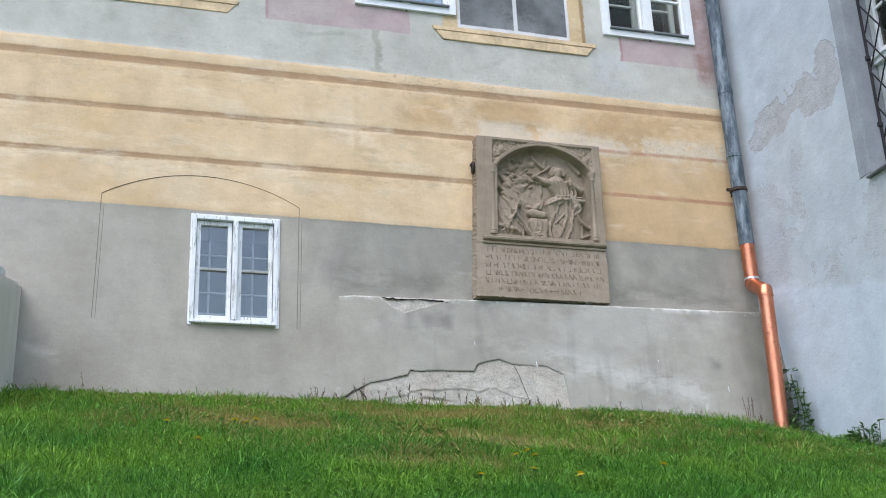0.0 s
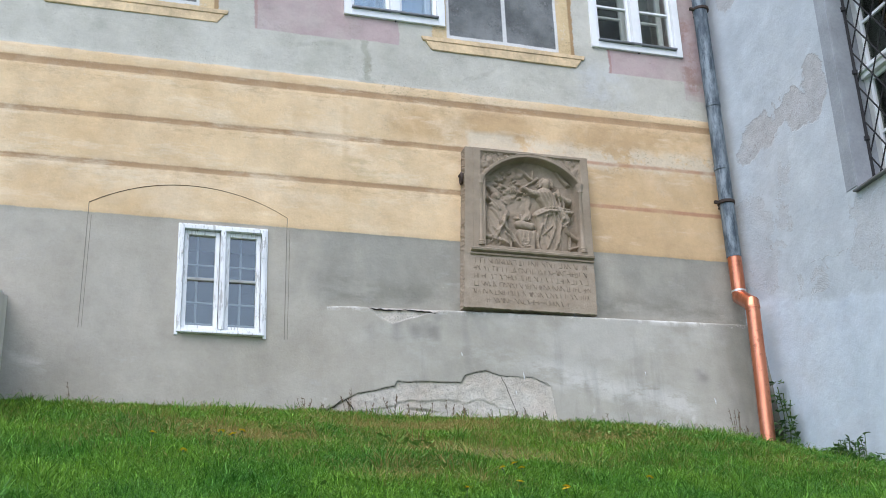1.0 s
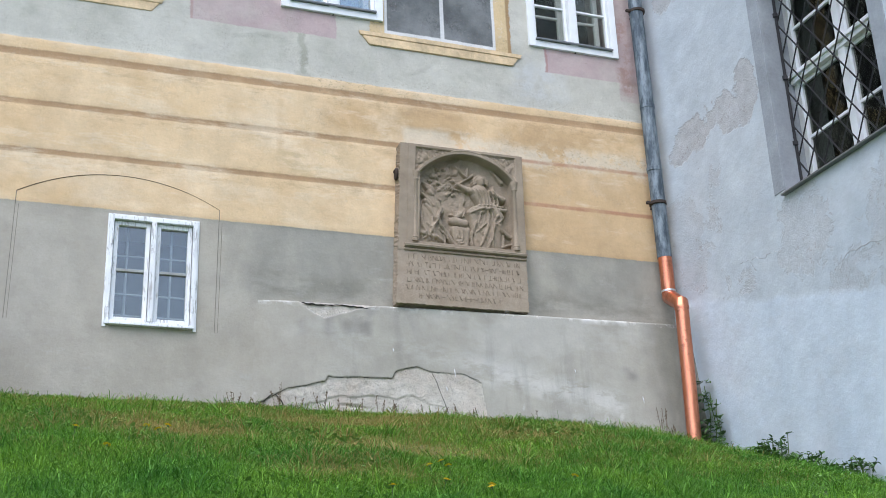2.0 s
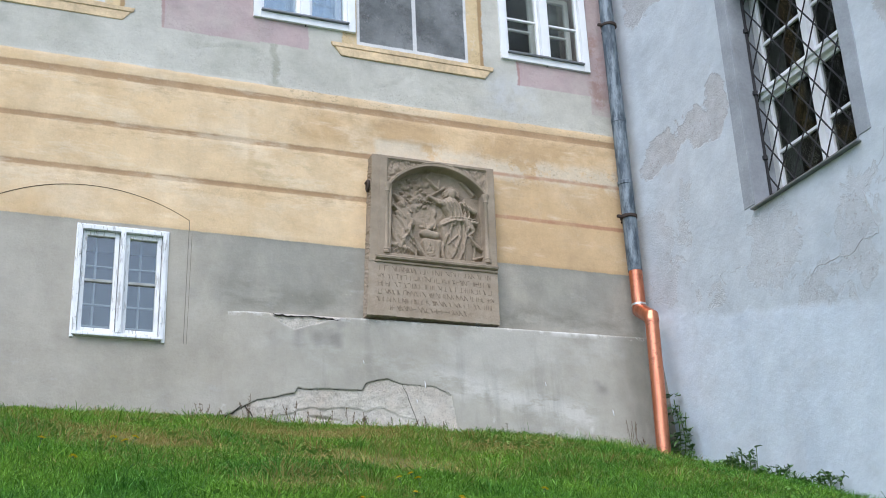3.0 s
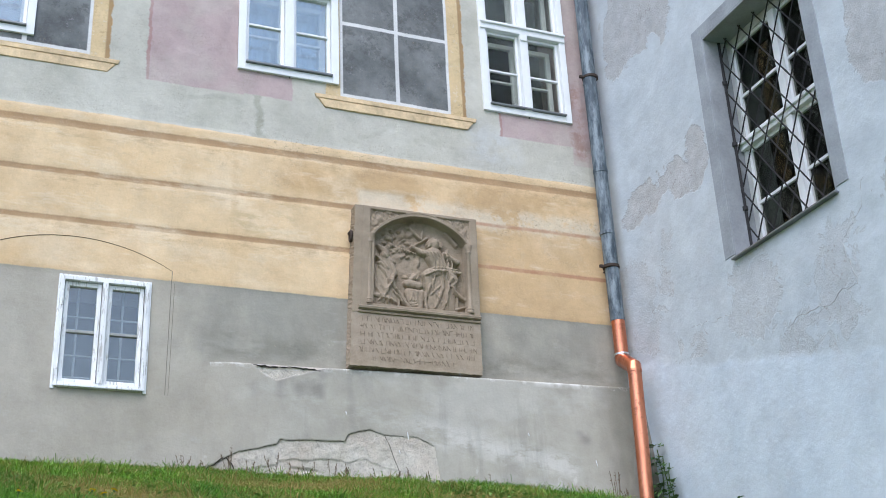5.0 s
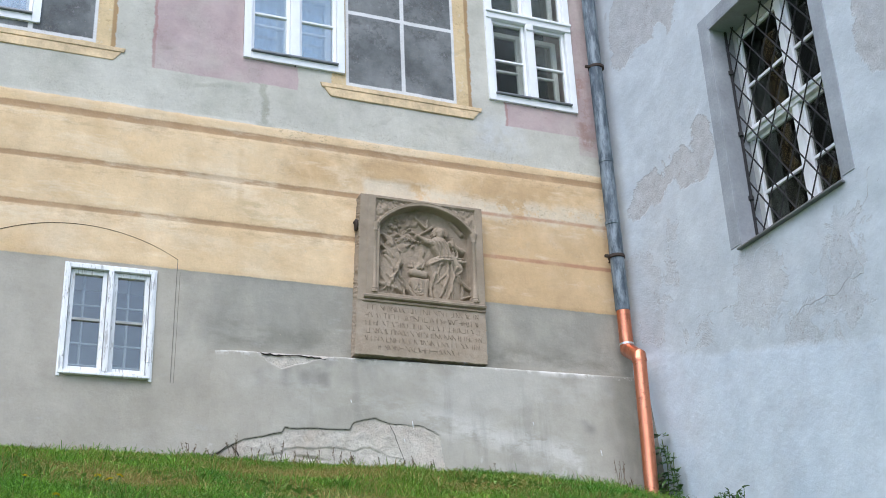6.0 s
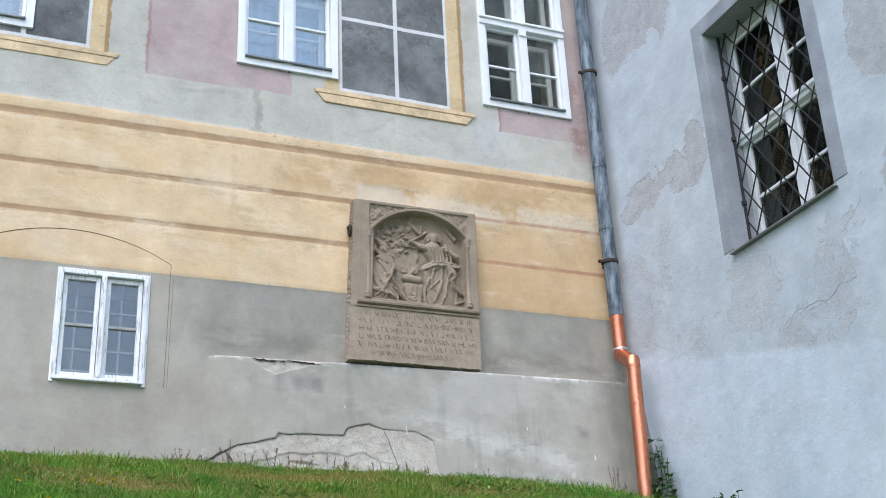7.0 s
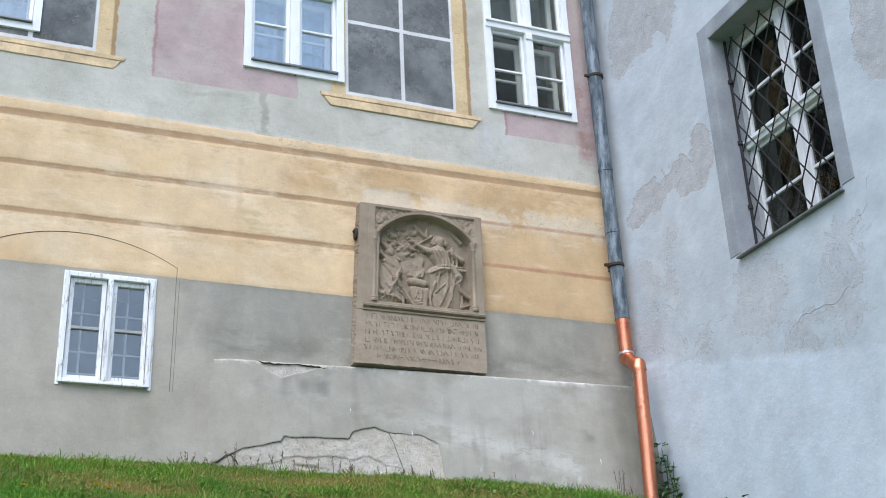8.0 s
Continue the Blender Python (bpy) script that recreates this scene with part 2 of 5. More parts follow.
    dirt = p.mul(rub_z, p.step(p.noise(11, 6, 0.75, p.stretch(0.45, 1, 1.5)), 0.5, 0.62))
    col = p.mix(p.mul(dirt, 0.4), col, (0.40, 0.27, 0.15))
    drag = p.mul(p.step(p.noise(4.5, 6, 0.7, p.stretch(0.35, 1, 1.5)), 0.55, 0.66), p.mul(p.step(p.z, 5.25, 5.3), p.step(p.z, 6.5, 6.45)))
    col = p.mix(p.mul(drag, 0.4), col, (0.78, 0.67, 0.51))
    col = p.mottle(col, 0.2, 5.0, 55.0)
    p.bump(p.math("ADD", p.math("ADD", p.noise(60, 5, 0.7), p.mul(p.noise(12, 5, 0.65), 2.2)), p.math("SUBTRACT", p.math("SUBTRACT", p.mul(flake, 0.35), p.mul(crumb, 0.4)), p.mul(pit, 0.6))), 0.42, 0.005)
    return p.done(col)


def limewash_material():
    p = Paint("blue_white_limewash", 0.9)
    slope = p.math("ADD", p.z, p.mul(p.math("SUBTRACT", 5.4, p.y), 0.29))
    low_line = p.math("ADD", slope, p.mul(p.math("SUBTRACT", p.noise(3.2, 4, 0.55), 0.5), 0.16))
    above = p.step(low_line, 4.82, 4.88)
    n1 = p.math("SUBTRACT", p.noise(2.4, 6, 0.62, None, 0, 0.5), 0.5)
    n2 = p.math("SUBTRACT", p.noise(4.2, 7, 0.68, None, 0, 0.6), 0.5)

    def fields(rects, e):
        out = None
        for y0, y1, z0, z1 in rects:
            m = p.rect(p.y, p.z, y0, y1, z0, z1, e)
            out = m if out is None else p.math("MAXIMUM", out, m)
        return out

    # bare older plaster, and fields where the wash is only thin
    bare = fields(((4.05, 4.42, 5.98, 6.6), (4.3, 5.3, 5.98, 6.34), (4.3, 5.35, 7.5, 8.3), (2.0, 2.42, 5.75, 6.9), (2.0, 2.4, 4.95, 5.35)), 0.16)
    thin = fields(((4.74, 4.98, 5.15, 5.8), (3.5, 4.1, 4.55, 5.2), (2.75, 3.1, 4.2, 5.15), (5.0, 5.5, 4.9, 5.75), (3.0, 3.7, 4.3, 4.5), (4.3, 4.8, 4.65, 4.85)), 0.18)
    rb = p.math("ADD", bare, p.mul(n1, 2.1))
    rt = p.math("ADD", p.math("ADD", p.mul(thin, 0.75), 0.1), p.mul(n2, 2.4))
    rough = p.mul(p.step(rb, 0.56, 0.64), above)
    worn = p.mul(p.step(rt, 0.5, 0.62), above)
    lip = p.math("MAXIMUM", p.mul(p.step(rb, 0.53, 0.58), p.step(rb, 0.66, 0.6)), p.mul(p.mul(p.step(rt, 0.46, 0.51), p.step(rt, 0.6, 0.54)), 1.0))
    lip = p.mul(lip, p.mul(above, p.step(p.noise(6, 3), 0.42, 0.58)))
    coat = p.mix(p.step(p.noise(2.3, 5, 0.6), 0.33, 0.7), (0.455, 0.505, 0.55), (0.535, 0.585, 0.625))
    wash = p.mix(p.step(p.noise(1.5, 5, 0.62, p.stretch(1, 1.0, 0.8)), 0.34, 0.68), (0.50, 0.57, 0.645), (0.60, 0.66, 0.72))
    brushed = p.step(p.noise(3.4, 6, 0.66, p.stretch(1, 0.7, 1.5)), 0.52, 0.66)
    wash = p.mix(p.mul(brushed, 0.35), wash, (0.53, 0.56, 0.60))
    coat = p.mix(above, wash, coat)
    sand = p.mix(p.step(p.noise(9, 5, 0.65), 0.35, 0.7), (0.36, 0.352, 0.355), (0.47, 0.465, 0.468))
    pits = p.step(p.noise(30, 5, 0.75), 0.57, 0.64)
    pit_at = p.math("MAXIMUM", p.mul(rough, p.step(p.noise(2.6, 3), 0.45, 0.58)), p.mul(worn, p.step(p.noise(3.6, 3), 0.46, 0.56)))
    col = p.mix(p.mul(worn, p.math("ADD", 0.14, p.mul(p.noise(10, 5, 0.65), 0.45))), coat, sand)
    col = p.mix(p.mul(rough, p.math("ADD", 0.45, p.mul(p.noise(8, 5, 0.65), 0.55))), col, sand)
    col = p.mix(p.mul(lip, 0.4), col, (0.25, 0.24, 0.235))
    col = p.mix(p.mul(p.mul(pits, pit_at), 0.55), col, (0.24, 0.2, 0.185))
    stain = p.step(p.noise(1.1, 4, 0.6, p.stretch(1, 2.2, 0.35)), 0.54, 0.75)
    col = p.mix(p.mul(stain, 0.25), col, (0.38, 0.40, 0.43))
    warm = p.step(p.noise(1.7, 4), 0.54, 0.7)
    col = p.mix(p.mul(warm, 0.16), col, (0.48, 0.45, 0.44))
    flyspeck = p.mul(p.step(p.noise(21, 2, 0.5), 0.79, 0.81), p.step(p.noise(2.2, 2), 0.45, 0.55))
    col = p.mix(p.mul(flyspeck, 0.7), col, (0.17, 0.16, 0.16))
    col = p.mottle(col, 0.15, 6.0, 60.0)
    grain = p.mul(p.noise(55, 5, 0.7), p.math("ADD", 0.35, p.math("ADD", rough, p.mul(worn, 0.7))))
    p.bump(p.math("ADD", p.math("ADD", grain, p.mul(p.noise(5, 6, 0.62), 2.6)), p.math("ADD", p.mul(rough, -1.3), p.math("ADD", p.mul(worn, -0.8), p.mul(above, -0.4)))), 0.55, 0.006)
    return p.done(col)


def plinth_material():
    p = Paint("patched_cement_render", 0.92)
    c = p.mix(p.step(p.noise(1.7, 5, 0.6), 0.33, 0.68), (0.335, 0.318, 0.272), (0.41, 0.393, 0.345))
    blot = p.step(p.noise(3.1, 4, 0.55, p.stretch(1, 1, 0.6)), 0.61, 0.7)
    c = p.mix(p.mul(blot, 0.45), c, (0.24, 0.235, 0.22))
    sweep = p.step(p.noise(1.4, 4, 0.6, p.stretch(0.8, 1, 1.7)), 0.58, 0.66)
    c = p.mix(p.mul(sweep, 0.4), c, (0.47, 0.462, 0.43))
    drip = p.mul(p.rect(p.x, p.z, 2.04, 2.7, 3.3, 4.7, 0.1), p.step(p.noise(3, 3, 0.5, p.stretch(1.5, 1, 0.4)), 0.25, 0.5))
    c = p.mix(p.mul(drip, 0.75), c, (0.17, 0.165, 0.135))
    xq = p.math("ADD", p.x, p.mul(p.math("SUBTRACT", p.noise(5, 4), 0.5), 0.1))
    zq = p.math("ADD", p.z, p.mul(p.math("SUBTRACT", p.noise(6, 4), 0.5), 0.16))
    for x0, x1, z0, z1 in ((-0.62, -0.56, 4.36, 4.52), (-0.38, -0.27, 4.40, 4.52), (-0.80, -0.74, 4.36, 4.5), (-0.49, -0.40, 4.4, 4.5), (-0.06, -0.045, 4.12, 4.62), (1.78, 1.86, 4.12, 4.22)):
        c = p.mix(p.mul(p.rect(xq, zq, x0, x1, z0, z1, 0.03), 0.6), c, (0.18, 0.175, 0.16))
    tilt = p.math("ADD", zq, p.mul(p.math("SUBTRACT", p.x, 0.6), 0.2))
    c = p.mix(p.mul(p.rect(xq, tilt, 0.45, 1.75, 4.08, 4.24, 0.05), p.mul(p.step(p.noise(6, 6, 0.7, p.stretch(0.6, 1, 1.4)), 0.4, 0.5), 0.75)), c, (0.53, 0.522, 0.49))
    for a0, b0, a1, b1 in ((-0.55, 1.1, 4.22, 4.29), (-1.0, 0.55, 4.30, 4.36)):
        streaks = p.mul(p.rect(xq, p.math("ADD", zq, p.mul(p.x, 0.12)), a0, b0, a1, b1, 0.06), p.step(p.noise(5, 6, 0.7, p.stretch(0.7, 1, 1.6)), 0.44, 0.56))
        c = p.mix(p.mul(streaks, 0.45), c, (0.49, 0.482, 0.45))
    runs = p.mul(p.step(p.noise(5, 5, 0.65, p.stretch(1.6, 1, 0.22)), 0.54, 0.66), p.step(p.z, 4.66, 4.3))
    c = p.mix(p.mul(runs, 0.28), c, (0.22, 0.215, 0.195))
    wear = p.math("ADD", p.x, p.mul(p.math("SUBTRACT", p.noise(3, 5, 0.6), 0.5), 0.7))
    c = p.mix(p.step(wear, -0.5, -1.15), c, p.mix(p.step(p.noise(1.6, 5, 0.6), 0.35, 0.7), RENDER_GREY, (0.418, 0.392, 0.34)))
    white = p.mul(p.step(p.noise(5, 5, 0.65, p.stretch(1.3, 1, 0.9)), 0.62, 0.68), p.step(p.z, 4.15, 3.95))
    c = p.mix(p.mul(white, 0.5), c, (0.56, 0.55, 0.52))
    edge = p.mul(p.step(p.noise(14, 5, 0.7), 0.52, 0.6), p.step(p.z, 4.585, 4.62))
    c = p.mix(p.mul(edge, 0.7), c, (0.60, 0.59, 0.56))
    lump = p.mul(p.rect(p.x, p.z, 1.45, 1.85, 4.6, 4.7, 0.02), p.step(p.noise(7, 4), 0.35, 0.5))
    c = p.mix(p.mul(lump, 0.8), c, (0.63, 0.62, 0.59))
    c = p.mottle(c, 0.17, 6, 60)
    p.bump(p.math("ADD", p.noise(60, 5, 0.7), p.mul(p.noise(10, 5, 0.65), 2)), 0.4, 0.005)
    return p.done(c)


def plain(name, colour, rough=0.8, metal=0.0, amount=0.2, scale=6.0, fine=60.0, bump=0.2, dist=0.002):
    p = Paint(name, rough, metal)
    c = p.mottle(colour, amount, scale, fine)
    p.bump(p.noise(fine, 4, 0.65), bump, dist)
    return p.done(c)


def mortar_material():
    """Pale lime mortar with dark grit and pinkish patches."""
    p = Paint("bare_old_mortar", 0.95)
    c = p.mix(p.step(p.noise(6, 5, 0.65), 0.35, 0.65), (0.455, 0.42, 0.362), (0.58, 0.55, 0.49))
    c = p.mix(p.mul(p.step(p.noise(3.5, 4), 0.5, 0.65), 0.4), c, (0.53, 0.44, 0.37))
    grit = p.step(p.noise(48, 5, 0.8), 0.52, 0.6)
    c = p.mix(p.mul(grit, 0.38), c, (0.2, 0.18, 0.155))
    c = p.mottle(c, 0.25, 14, 90)
    p.bump(p.math("ADD", p.noise(70, 5, 0.75), p.mul(p.noise(22, 5, 0.7), 1.6)), 0.8, 0.008)
    return p.done(c)


def wood_paint(name, flake):
    p = Paint(name, 0.5)
    c = p.mottle((0.80, 0.82, 0.84), 0.08, 8, 40)
    if flake:
        f = p.step(p.noise(22, 6, 0.78, p.stretch(2.4, 2.4, 0.28)), 0.54, 0.59)
        c = p.mix(p.mul(p.step(p.noise(5, 4, 0.6), 0.35, 0.7), 0.35), c, (0.55, 0.56, 0.56))
        c = p.mix(p.mul(f, 0.7), c, (0.27, 0.255, 0.235))
    p.bump(p.noise(40, 3), 0.15, 0.002)
    return p.done(c)


def glass_material(name="window_glass", strength=2.0, tint=(0.9, 0.93, 0.95), sheen=(1, 1, 1)):
    m = bpy.data.materials.new(name)
    m.use_nodes = True
    t = m.node_tree
    t.nodes.remove(t.nodes["Principled BSDF"])
    fr, tr, gl, mx, mu = (t.nodes.new(k) for k in ("ShaderNodeFresnel", "ShaderNodeBsdfTransparent", "ShaderNodeBsdfGlossy", "ShaderNodeMixShader", "ShaderNodeMath"))
    fr.inputs[0].default_value = 1.5
    mu.operation, mu.use_clamp = "MULTIPLY", True
    mu.inputs[1].default_value = strength
    tr.inputs[0].default_value = (*tint, 1)
    gl.inputs["Roughness"].default_value = 0.03
    gl.inputs[0].default_value = (*sheen, 1)
    t.links.new(fr.outputs[0], mu.inputs[0])
    t.links.new(mu.outputs[0], mx.inputs[0])
    t.links.new(tr.outputs[0], mx.inputs[1])
    t.links.new(gl.outputs[0], mx.inputs[2])
    t.links.new(mx.outputs[0], t.nodes["Material Output"].inputs[0])
    return m


def stone_material():
    p = Paint("weathered_sandstone", 0.93)
    c = p.mix(p.step(p.noise(4, 5, 0.6), 0.32, 0.7), (0.27, 0.212, 0.152), (0.345, 0.282, 0.212))
    pale = p.step(p.noise(18, 5, 0.7), 0.6, 0.72)
    c = p.mix(p.mul(pale, 0.35), c, (0.37, 0.325, 0.27))
    dark = p.step(p.noise(7, 5, 0.65), 0.6, 0.75)
    c = p.mix(p.mul(dark, 0.4), c, (0.14, 0.115, 0.09))
    c = p.mottle(c, 0.2, 12, 120)
    p.bump(p.math("ADD", p.noise(130, 4, 0.7), p.mul(p.noise(30, 4), 1.5)), 0.5, 0.003)
    return p.done(c)


def inscription_material():
    p = Paint("reddish_sandstone_panel", 0.93)
    c = p.mix(p.step(p.noise(5, 5, 0.6), 0.32, 0.7), (0.315, 0.25, 0.185), (0.385, 0.32, 0.25))
    c = p.mix(p.mul(p.step(p.noise(22, 5, 0.7), 0.58, 0.7), 0.4), c, (0.40, 0.34, 0.28))
    c = p.mottle(c, 0.2, 12, 120)
    p.bump(p.math("ADD", p.noise(110, 4, 0.7), p.mul(p.noise(30, 4), 1.5)), 0.6, 0.003)
    return p.done(c)


def zinc_material():
    p = Paint("weathered_zinc", 0.6, 0.25)
    n = p.noise(7, 6, 0.72, p.stretch(2, 2, 0.5))
    c = p.mix(p.step(n, 0.42, 0.58), (0.055, 0.078, 0.10), (0.20, 0.245, 0.28))
    c = p.mix(p.mul(p.step(p.noise(20, 4, 0.6, p.stretch(2, 2, 0.3)), 0.6, 0.7), 0.5), c, (0.12, 0.13, 0.15))
    p.bump(p.noise(25, 3), 0.15, 0.002)
    return p.done(c)


def copper_material():
    p = Paint("new_copper", 0.33, 1.0)
    n = p.noise(9, 5, 0.65, p.stretch(2, 2, 0.4))
    c = p.mix(p.step(n, 0.35, 0.7), (0.64, 0.225, 0.12), (0.78, 0.315, 0.185))
    c = p.mix(p.mul(p.step(p.noise(14, 5, 0.7), 0.56, 0.66), 0.6), c, (0.30, 0.10, 0.06))
    smudge = p.step(p.noise(5, 6, 0.72, p.stretch(2.5, 2.5, 0.5)), 0.55, 0.62)
    c = p.mix(p.mul(smudge, 0.5), c, (0.42, 0.16, 0.095))
    p.bump(p.math("ADD", p.noise(30, 3), p.mul(p.noise(9, 4, 0.6), 3.0)), 0.25, 0.003)
    return p.done(c, p.math("ADD", 0.22, p.mul(n, 0.2)))


DRY_PATCHES = ((-0.75, 4.45, 0.6, 0.4), (-1.95, 3.55, 0.45, 0.28), (0.4, 4.25, 0.45, 0.3), (-0.7, 3.3, 0.5, 0.3), (-1.3, 2.5, 0.3, 0.15))


def lawn_colour(p, lift=1.0):
    """Green with dry patches; shared by soil cover and blades."""
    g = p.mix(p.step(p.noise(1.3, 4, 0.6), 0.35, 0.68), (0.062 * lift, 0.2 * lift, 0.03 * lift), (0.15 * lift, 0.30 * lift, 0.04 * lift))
    xw = p.math("ADD", p.x, p.mul(p.math("SUBTRACT", p.noise(2.3, 4), 0.5), 0.7))
    yw = p.math("ADD", p.y, p.mul(p.math("SUBTRACT", p.noise(2.9, 4), 0.5), 0.6))
    dry = None
    for cx, cy, rx, ry in DRY_PATCHES:
        m = p.rect(xw, yw, cx - rx, cx + rx, cy - ry, cy + ry, 0.22)
        dry = m if dry is None else p.math("MAXIMUM", dry, m)
    dry = p.math("MAXIMUM", dry, p.mul(p.rect(xw, yw, -3.0, 1.6, 2.9, 5.4, 0.5), p.mul(p.step(p.noise(3.1, 4), 0.38, 0.62), 0.52)))
    return g, dry


def grass_material(name="grass_blades", lift=1.0):
    p = Paint(name, 0.5)
    g, dry = lawn_colour(p, lift)
    rnd = p.t.nodes.new("ShaderNodeNewGeometry").outputs["Random Per Island"]
    c = p.mix(p.step(rnd, 0.2, 1.0), p.mix(1.0, g, (0.5, 0.58, 0.5), "MULTIPLY"), p.mix(1.0, g, (2.0, 1.7, 1.7), "MULTIPLY"))
    c = p.mix(p.mul(dry, 0.5), c, (0.27, 0.28, 0.075))
    straw = p.step(p.math("ADD", p.mul(dry, 0.78), p.math("MULTIPLY", p.math("FRACT", p.mul(rnd, 17.3)), 1.0)), 1.0, 1.05)
    c = p.mix(p.mul(straw, 0.85), c, (0.42, 0.32, 0.12))
    p.b.inputs["Specular IOR Level"].default_value = 0.25
    p.t.links.new(c, p.b.inputs["Base Color"])
    tl = p.t.nodes.new("ShaderNodeBsdfTranslucent")
    mx = p.t.nodes.new("ShaderNodeMixShader")
    mx.inputs[0].default_value = 0.32
    p.t.links.new(c, tl.inputs[0])
    p.t.links.new(p.b.outputs[0], mx.inputs[1])
    p.t.links.new(tl.outputs[0], mx.inputs[2])
    p.t.links.new(mx.outputs[0], p.t.nodes["Material Output"].inputs[0])
    return p.m


def ground_material():
    p = Paint("shade_darkened_soil", 0.95)
    # Half the lawn colour: shade between the blades is painted into the soil.
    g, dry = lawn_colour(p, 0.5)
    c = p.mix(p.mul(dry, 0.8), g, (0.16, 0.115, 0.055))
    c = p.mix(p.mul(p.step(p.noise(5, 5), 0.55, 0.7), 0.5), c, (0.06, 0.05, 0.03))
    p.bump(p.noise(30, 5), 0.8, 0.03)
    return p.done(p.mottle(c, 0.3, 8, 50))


FACADE, LIMEWASH, PLINTH = facade_material(), limewash_material(), plinth_material()
STONE, INSCRIPTION, ZINC, COPPER = stone_material(), inscription_material(), zinc_material(), copper_material()
WHITE, FLAKED = wood_paint("white_window_paint", False), wood_paint("flaking_white_paint", True)
LOW_GLASS = glass_material("low_window_glass", 3.3, sheen=(1.0, 0.95, 0.82))
DARK_GLASS = glass_material("dark_window_glass", 0.2, (0.85, 0.87, 0.84))
WING_GLASS = glass_material("old_wing_glass", 0.17, (0.5, 0.52, 0.48))
BRIGHT_GLASS = glass_material("sky_reflecting_glass", 4.0, sheen=(0.97, 1.0, 0.92))
SURROUND = plain("grey_window_surround", (0.30, 0.325, 0.355), 0.9, 0, 0.42, 3, 45, 0.5, 0.005)
WORN_WOOD = plain("greyed_bare_wood", (0.34, 0.345, 0.335), 0.8, 0, 0.5, 14, 60)
IRON = plain("black_iron", (0.02, 0.02, 0.022), 0.6, 0.3)
RUST = plain("rusted_iron", (0.05, 0.035, 0.028), 0.8, 0.2)
FRAME_GREY = plain("greyed_white_paint", (0.50, 0.515, 0.51), 0.6, 0, 0.25, 8, 50)
GRILLE_PAINT = plain("pale_grille_paint", (0.36, 0.39, 0.42), 0.6)
SILL_METAL = plain("grey_sheet_metal", (0.22, 0.23, 0.24), 0.45, 0.6)
DARK_GAP = plain("dark_open_joint", (0.03, 0.027, 0.024), 1.0)
SCORED = plain("scored_plaster_line", (0.2, 0.185, 0.155), 1.0)
HAIRLINE = plain("plaster_hairline", (0.385, 0.39, 0.40), 1.0)
LETTER_DARK = plain("dark_letter_stroke", (0.285, 0.225, 0.17), 1.0, 0, 0.4, 20, 120)
SOLDER = plain("bright_solder", (0.75, 0.74, 0.72), 0.35, 0.8)
ARCH_JOINT = plain("brown_open_joint", (0.12, 0.08, 0.048), 1.0)
OLD_MORTAR = mortar_material()
# Near-black walls: the dimness indoors is painted into the colour.
ROOM = plain("shade_black_room_plaster", (0.025, 0.024, 0.022), 0.9)
REFLECTION_PALE = plain("pale_curtain", (0.66, 0.69, 0.72), 0.9)
COPING = plain("pale_coping", (0.72, 0.73, 0.74), 0.6)
TRIM_YELLOW = plain("painted_yellow_sill", (0.63, 0.48, 0.30), 0.9, 0, 0.55, 7, 38, 0.7, 0.006)
LEAF = plain("dark_green_leaves", (0.065, 0.15, 0.036), 0.5, 0, 0.5, 9, 60)
STALK = plain("dry_brown_stalks", (0.12, 0.085, 0.05), 0.9)
STEM = plain("green_stems", (0.09, 0.16, 0.04), 0.6)
PETAL = plain("orange_yellow_petals", (0.90, 0.60, 0.02), 0.7)
GRASS, GROUND = grass_material("grass_blades", 1.28), ground_material()
TUFT_GRASS = grass_material("lush_grass_blades", 1.15)
CLOVER = plain("clover_green", (0.17, 0.33, 0.07), 0.6, 0, 0.6, 7, 50)


# ---- small builders ----
def mesh_object(name, bm, material, smooth=False):
    me = bpy.data.meshes.new(name)
    bm.normal_update()
    bm.to_mesh(me)
    bm.free()
    me.materials.append(material)
    if smooth:
        for poly in me.polygons:
            poly.use_smooth = True
        me.set_sharp_from_angle(angle=radians(40))
    return new(name, me)


def part(name, bm, material, parent, label="", smooth=False):
    ob = mesh_object(name, bm, material, smooth)
    ob.parent = parent
    ob.matrix_parent_inverse = parent.matrix_world.inverted()
    return tagged(ob, label) if label else ob


def thing(name, at, label, category, group="", kind=""):
    e = new(name)
    e.empty_display_size = 0.05
    e.location = at
    e.matrix_basis = Matrix.Translation(at)
    bpy.context.view_layer.update()
    return tagged(e, label, category, group, kind)


def box(x0, x1, y0, y1, z0, z1, bevel=0.003, bm=None):
    bm = bm or bmesh.new()
    made = bmesh.ops.create_cube(bm, size=1.0)["verts"]
    for v in made:
        v.co = Vector(((x0 + x1) / 2 + v.co.x * (x1 - x0), (y0 + y1) / 2 + v.co.y * (y1 - y0), (z0 + z1) / 2 + v.co.z * (z1 - z0)))
    if bevel:
        edges = {e for v in made for e in v.link_edges}
        bmesh.ops.bevel(bm, geom=list(edges), offset=bevel, segments=2, affect="EDGES", profile=0.6)
    return bm


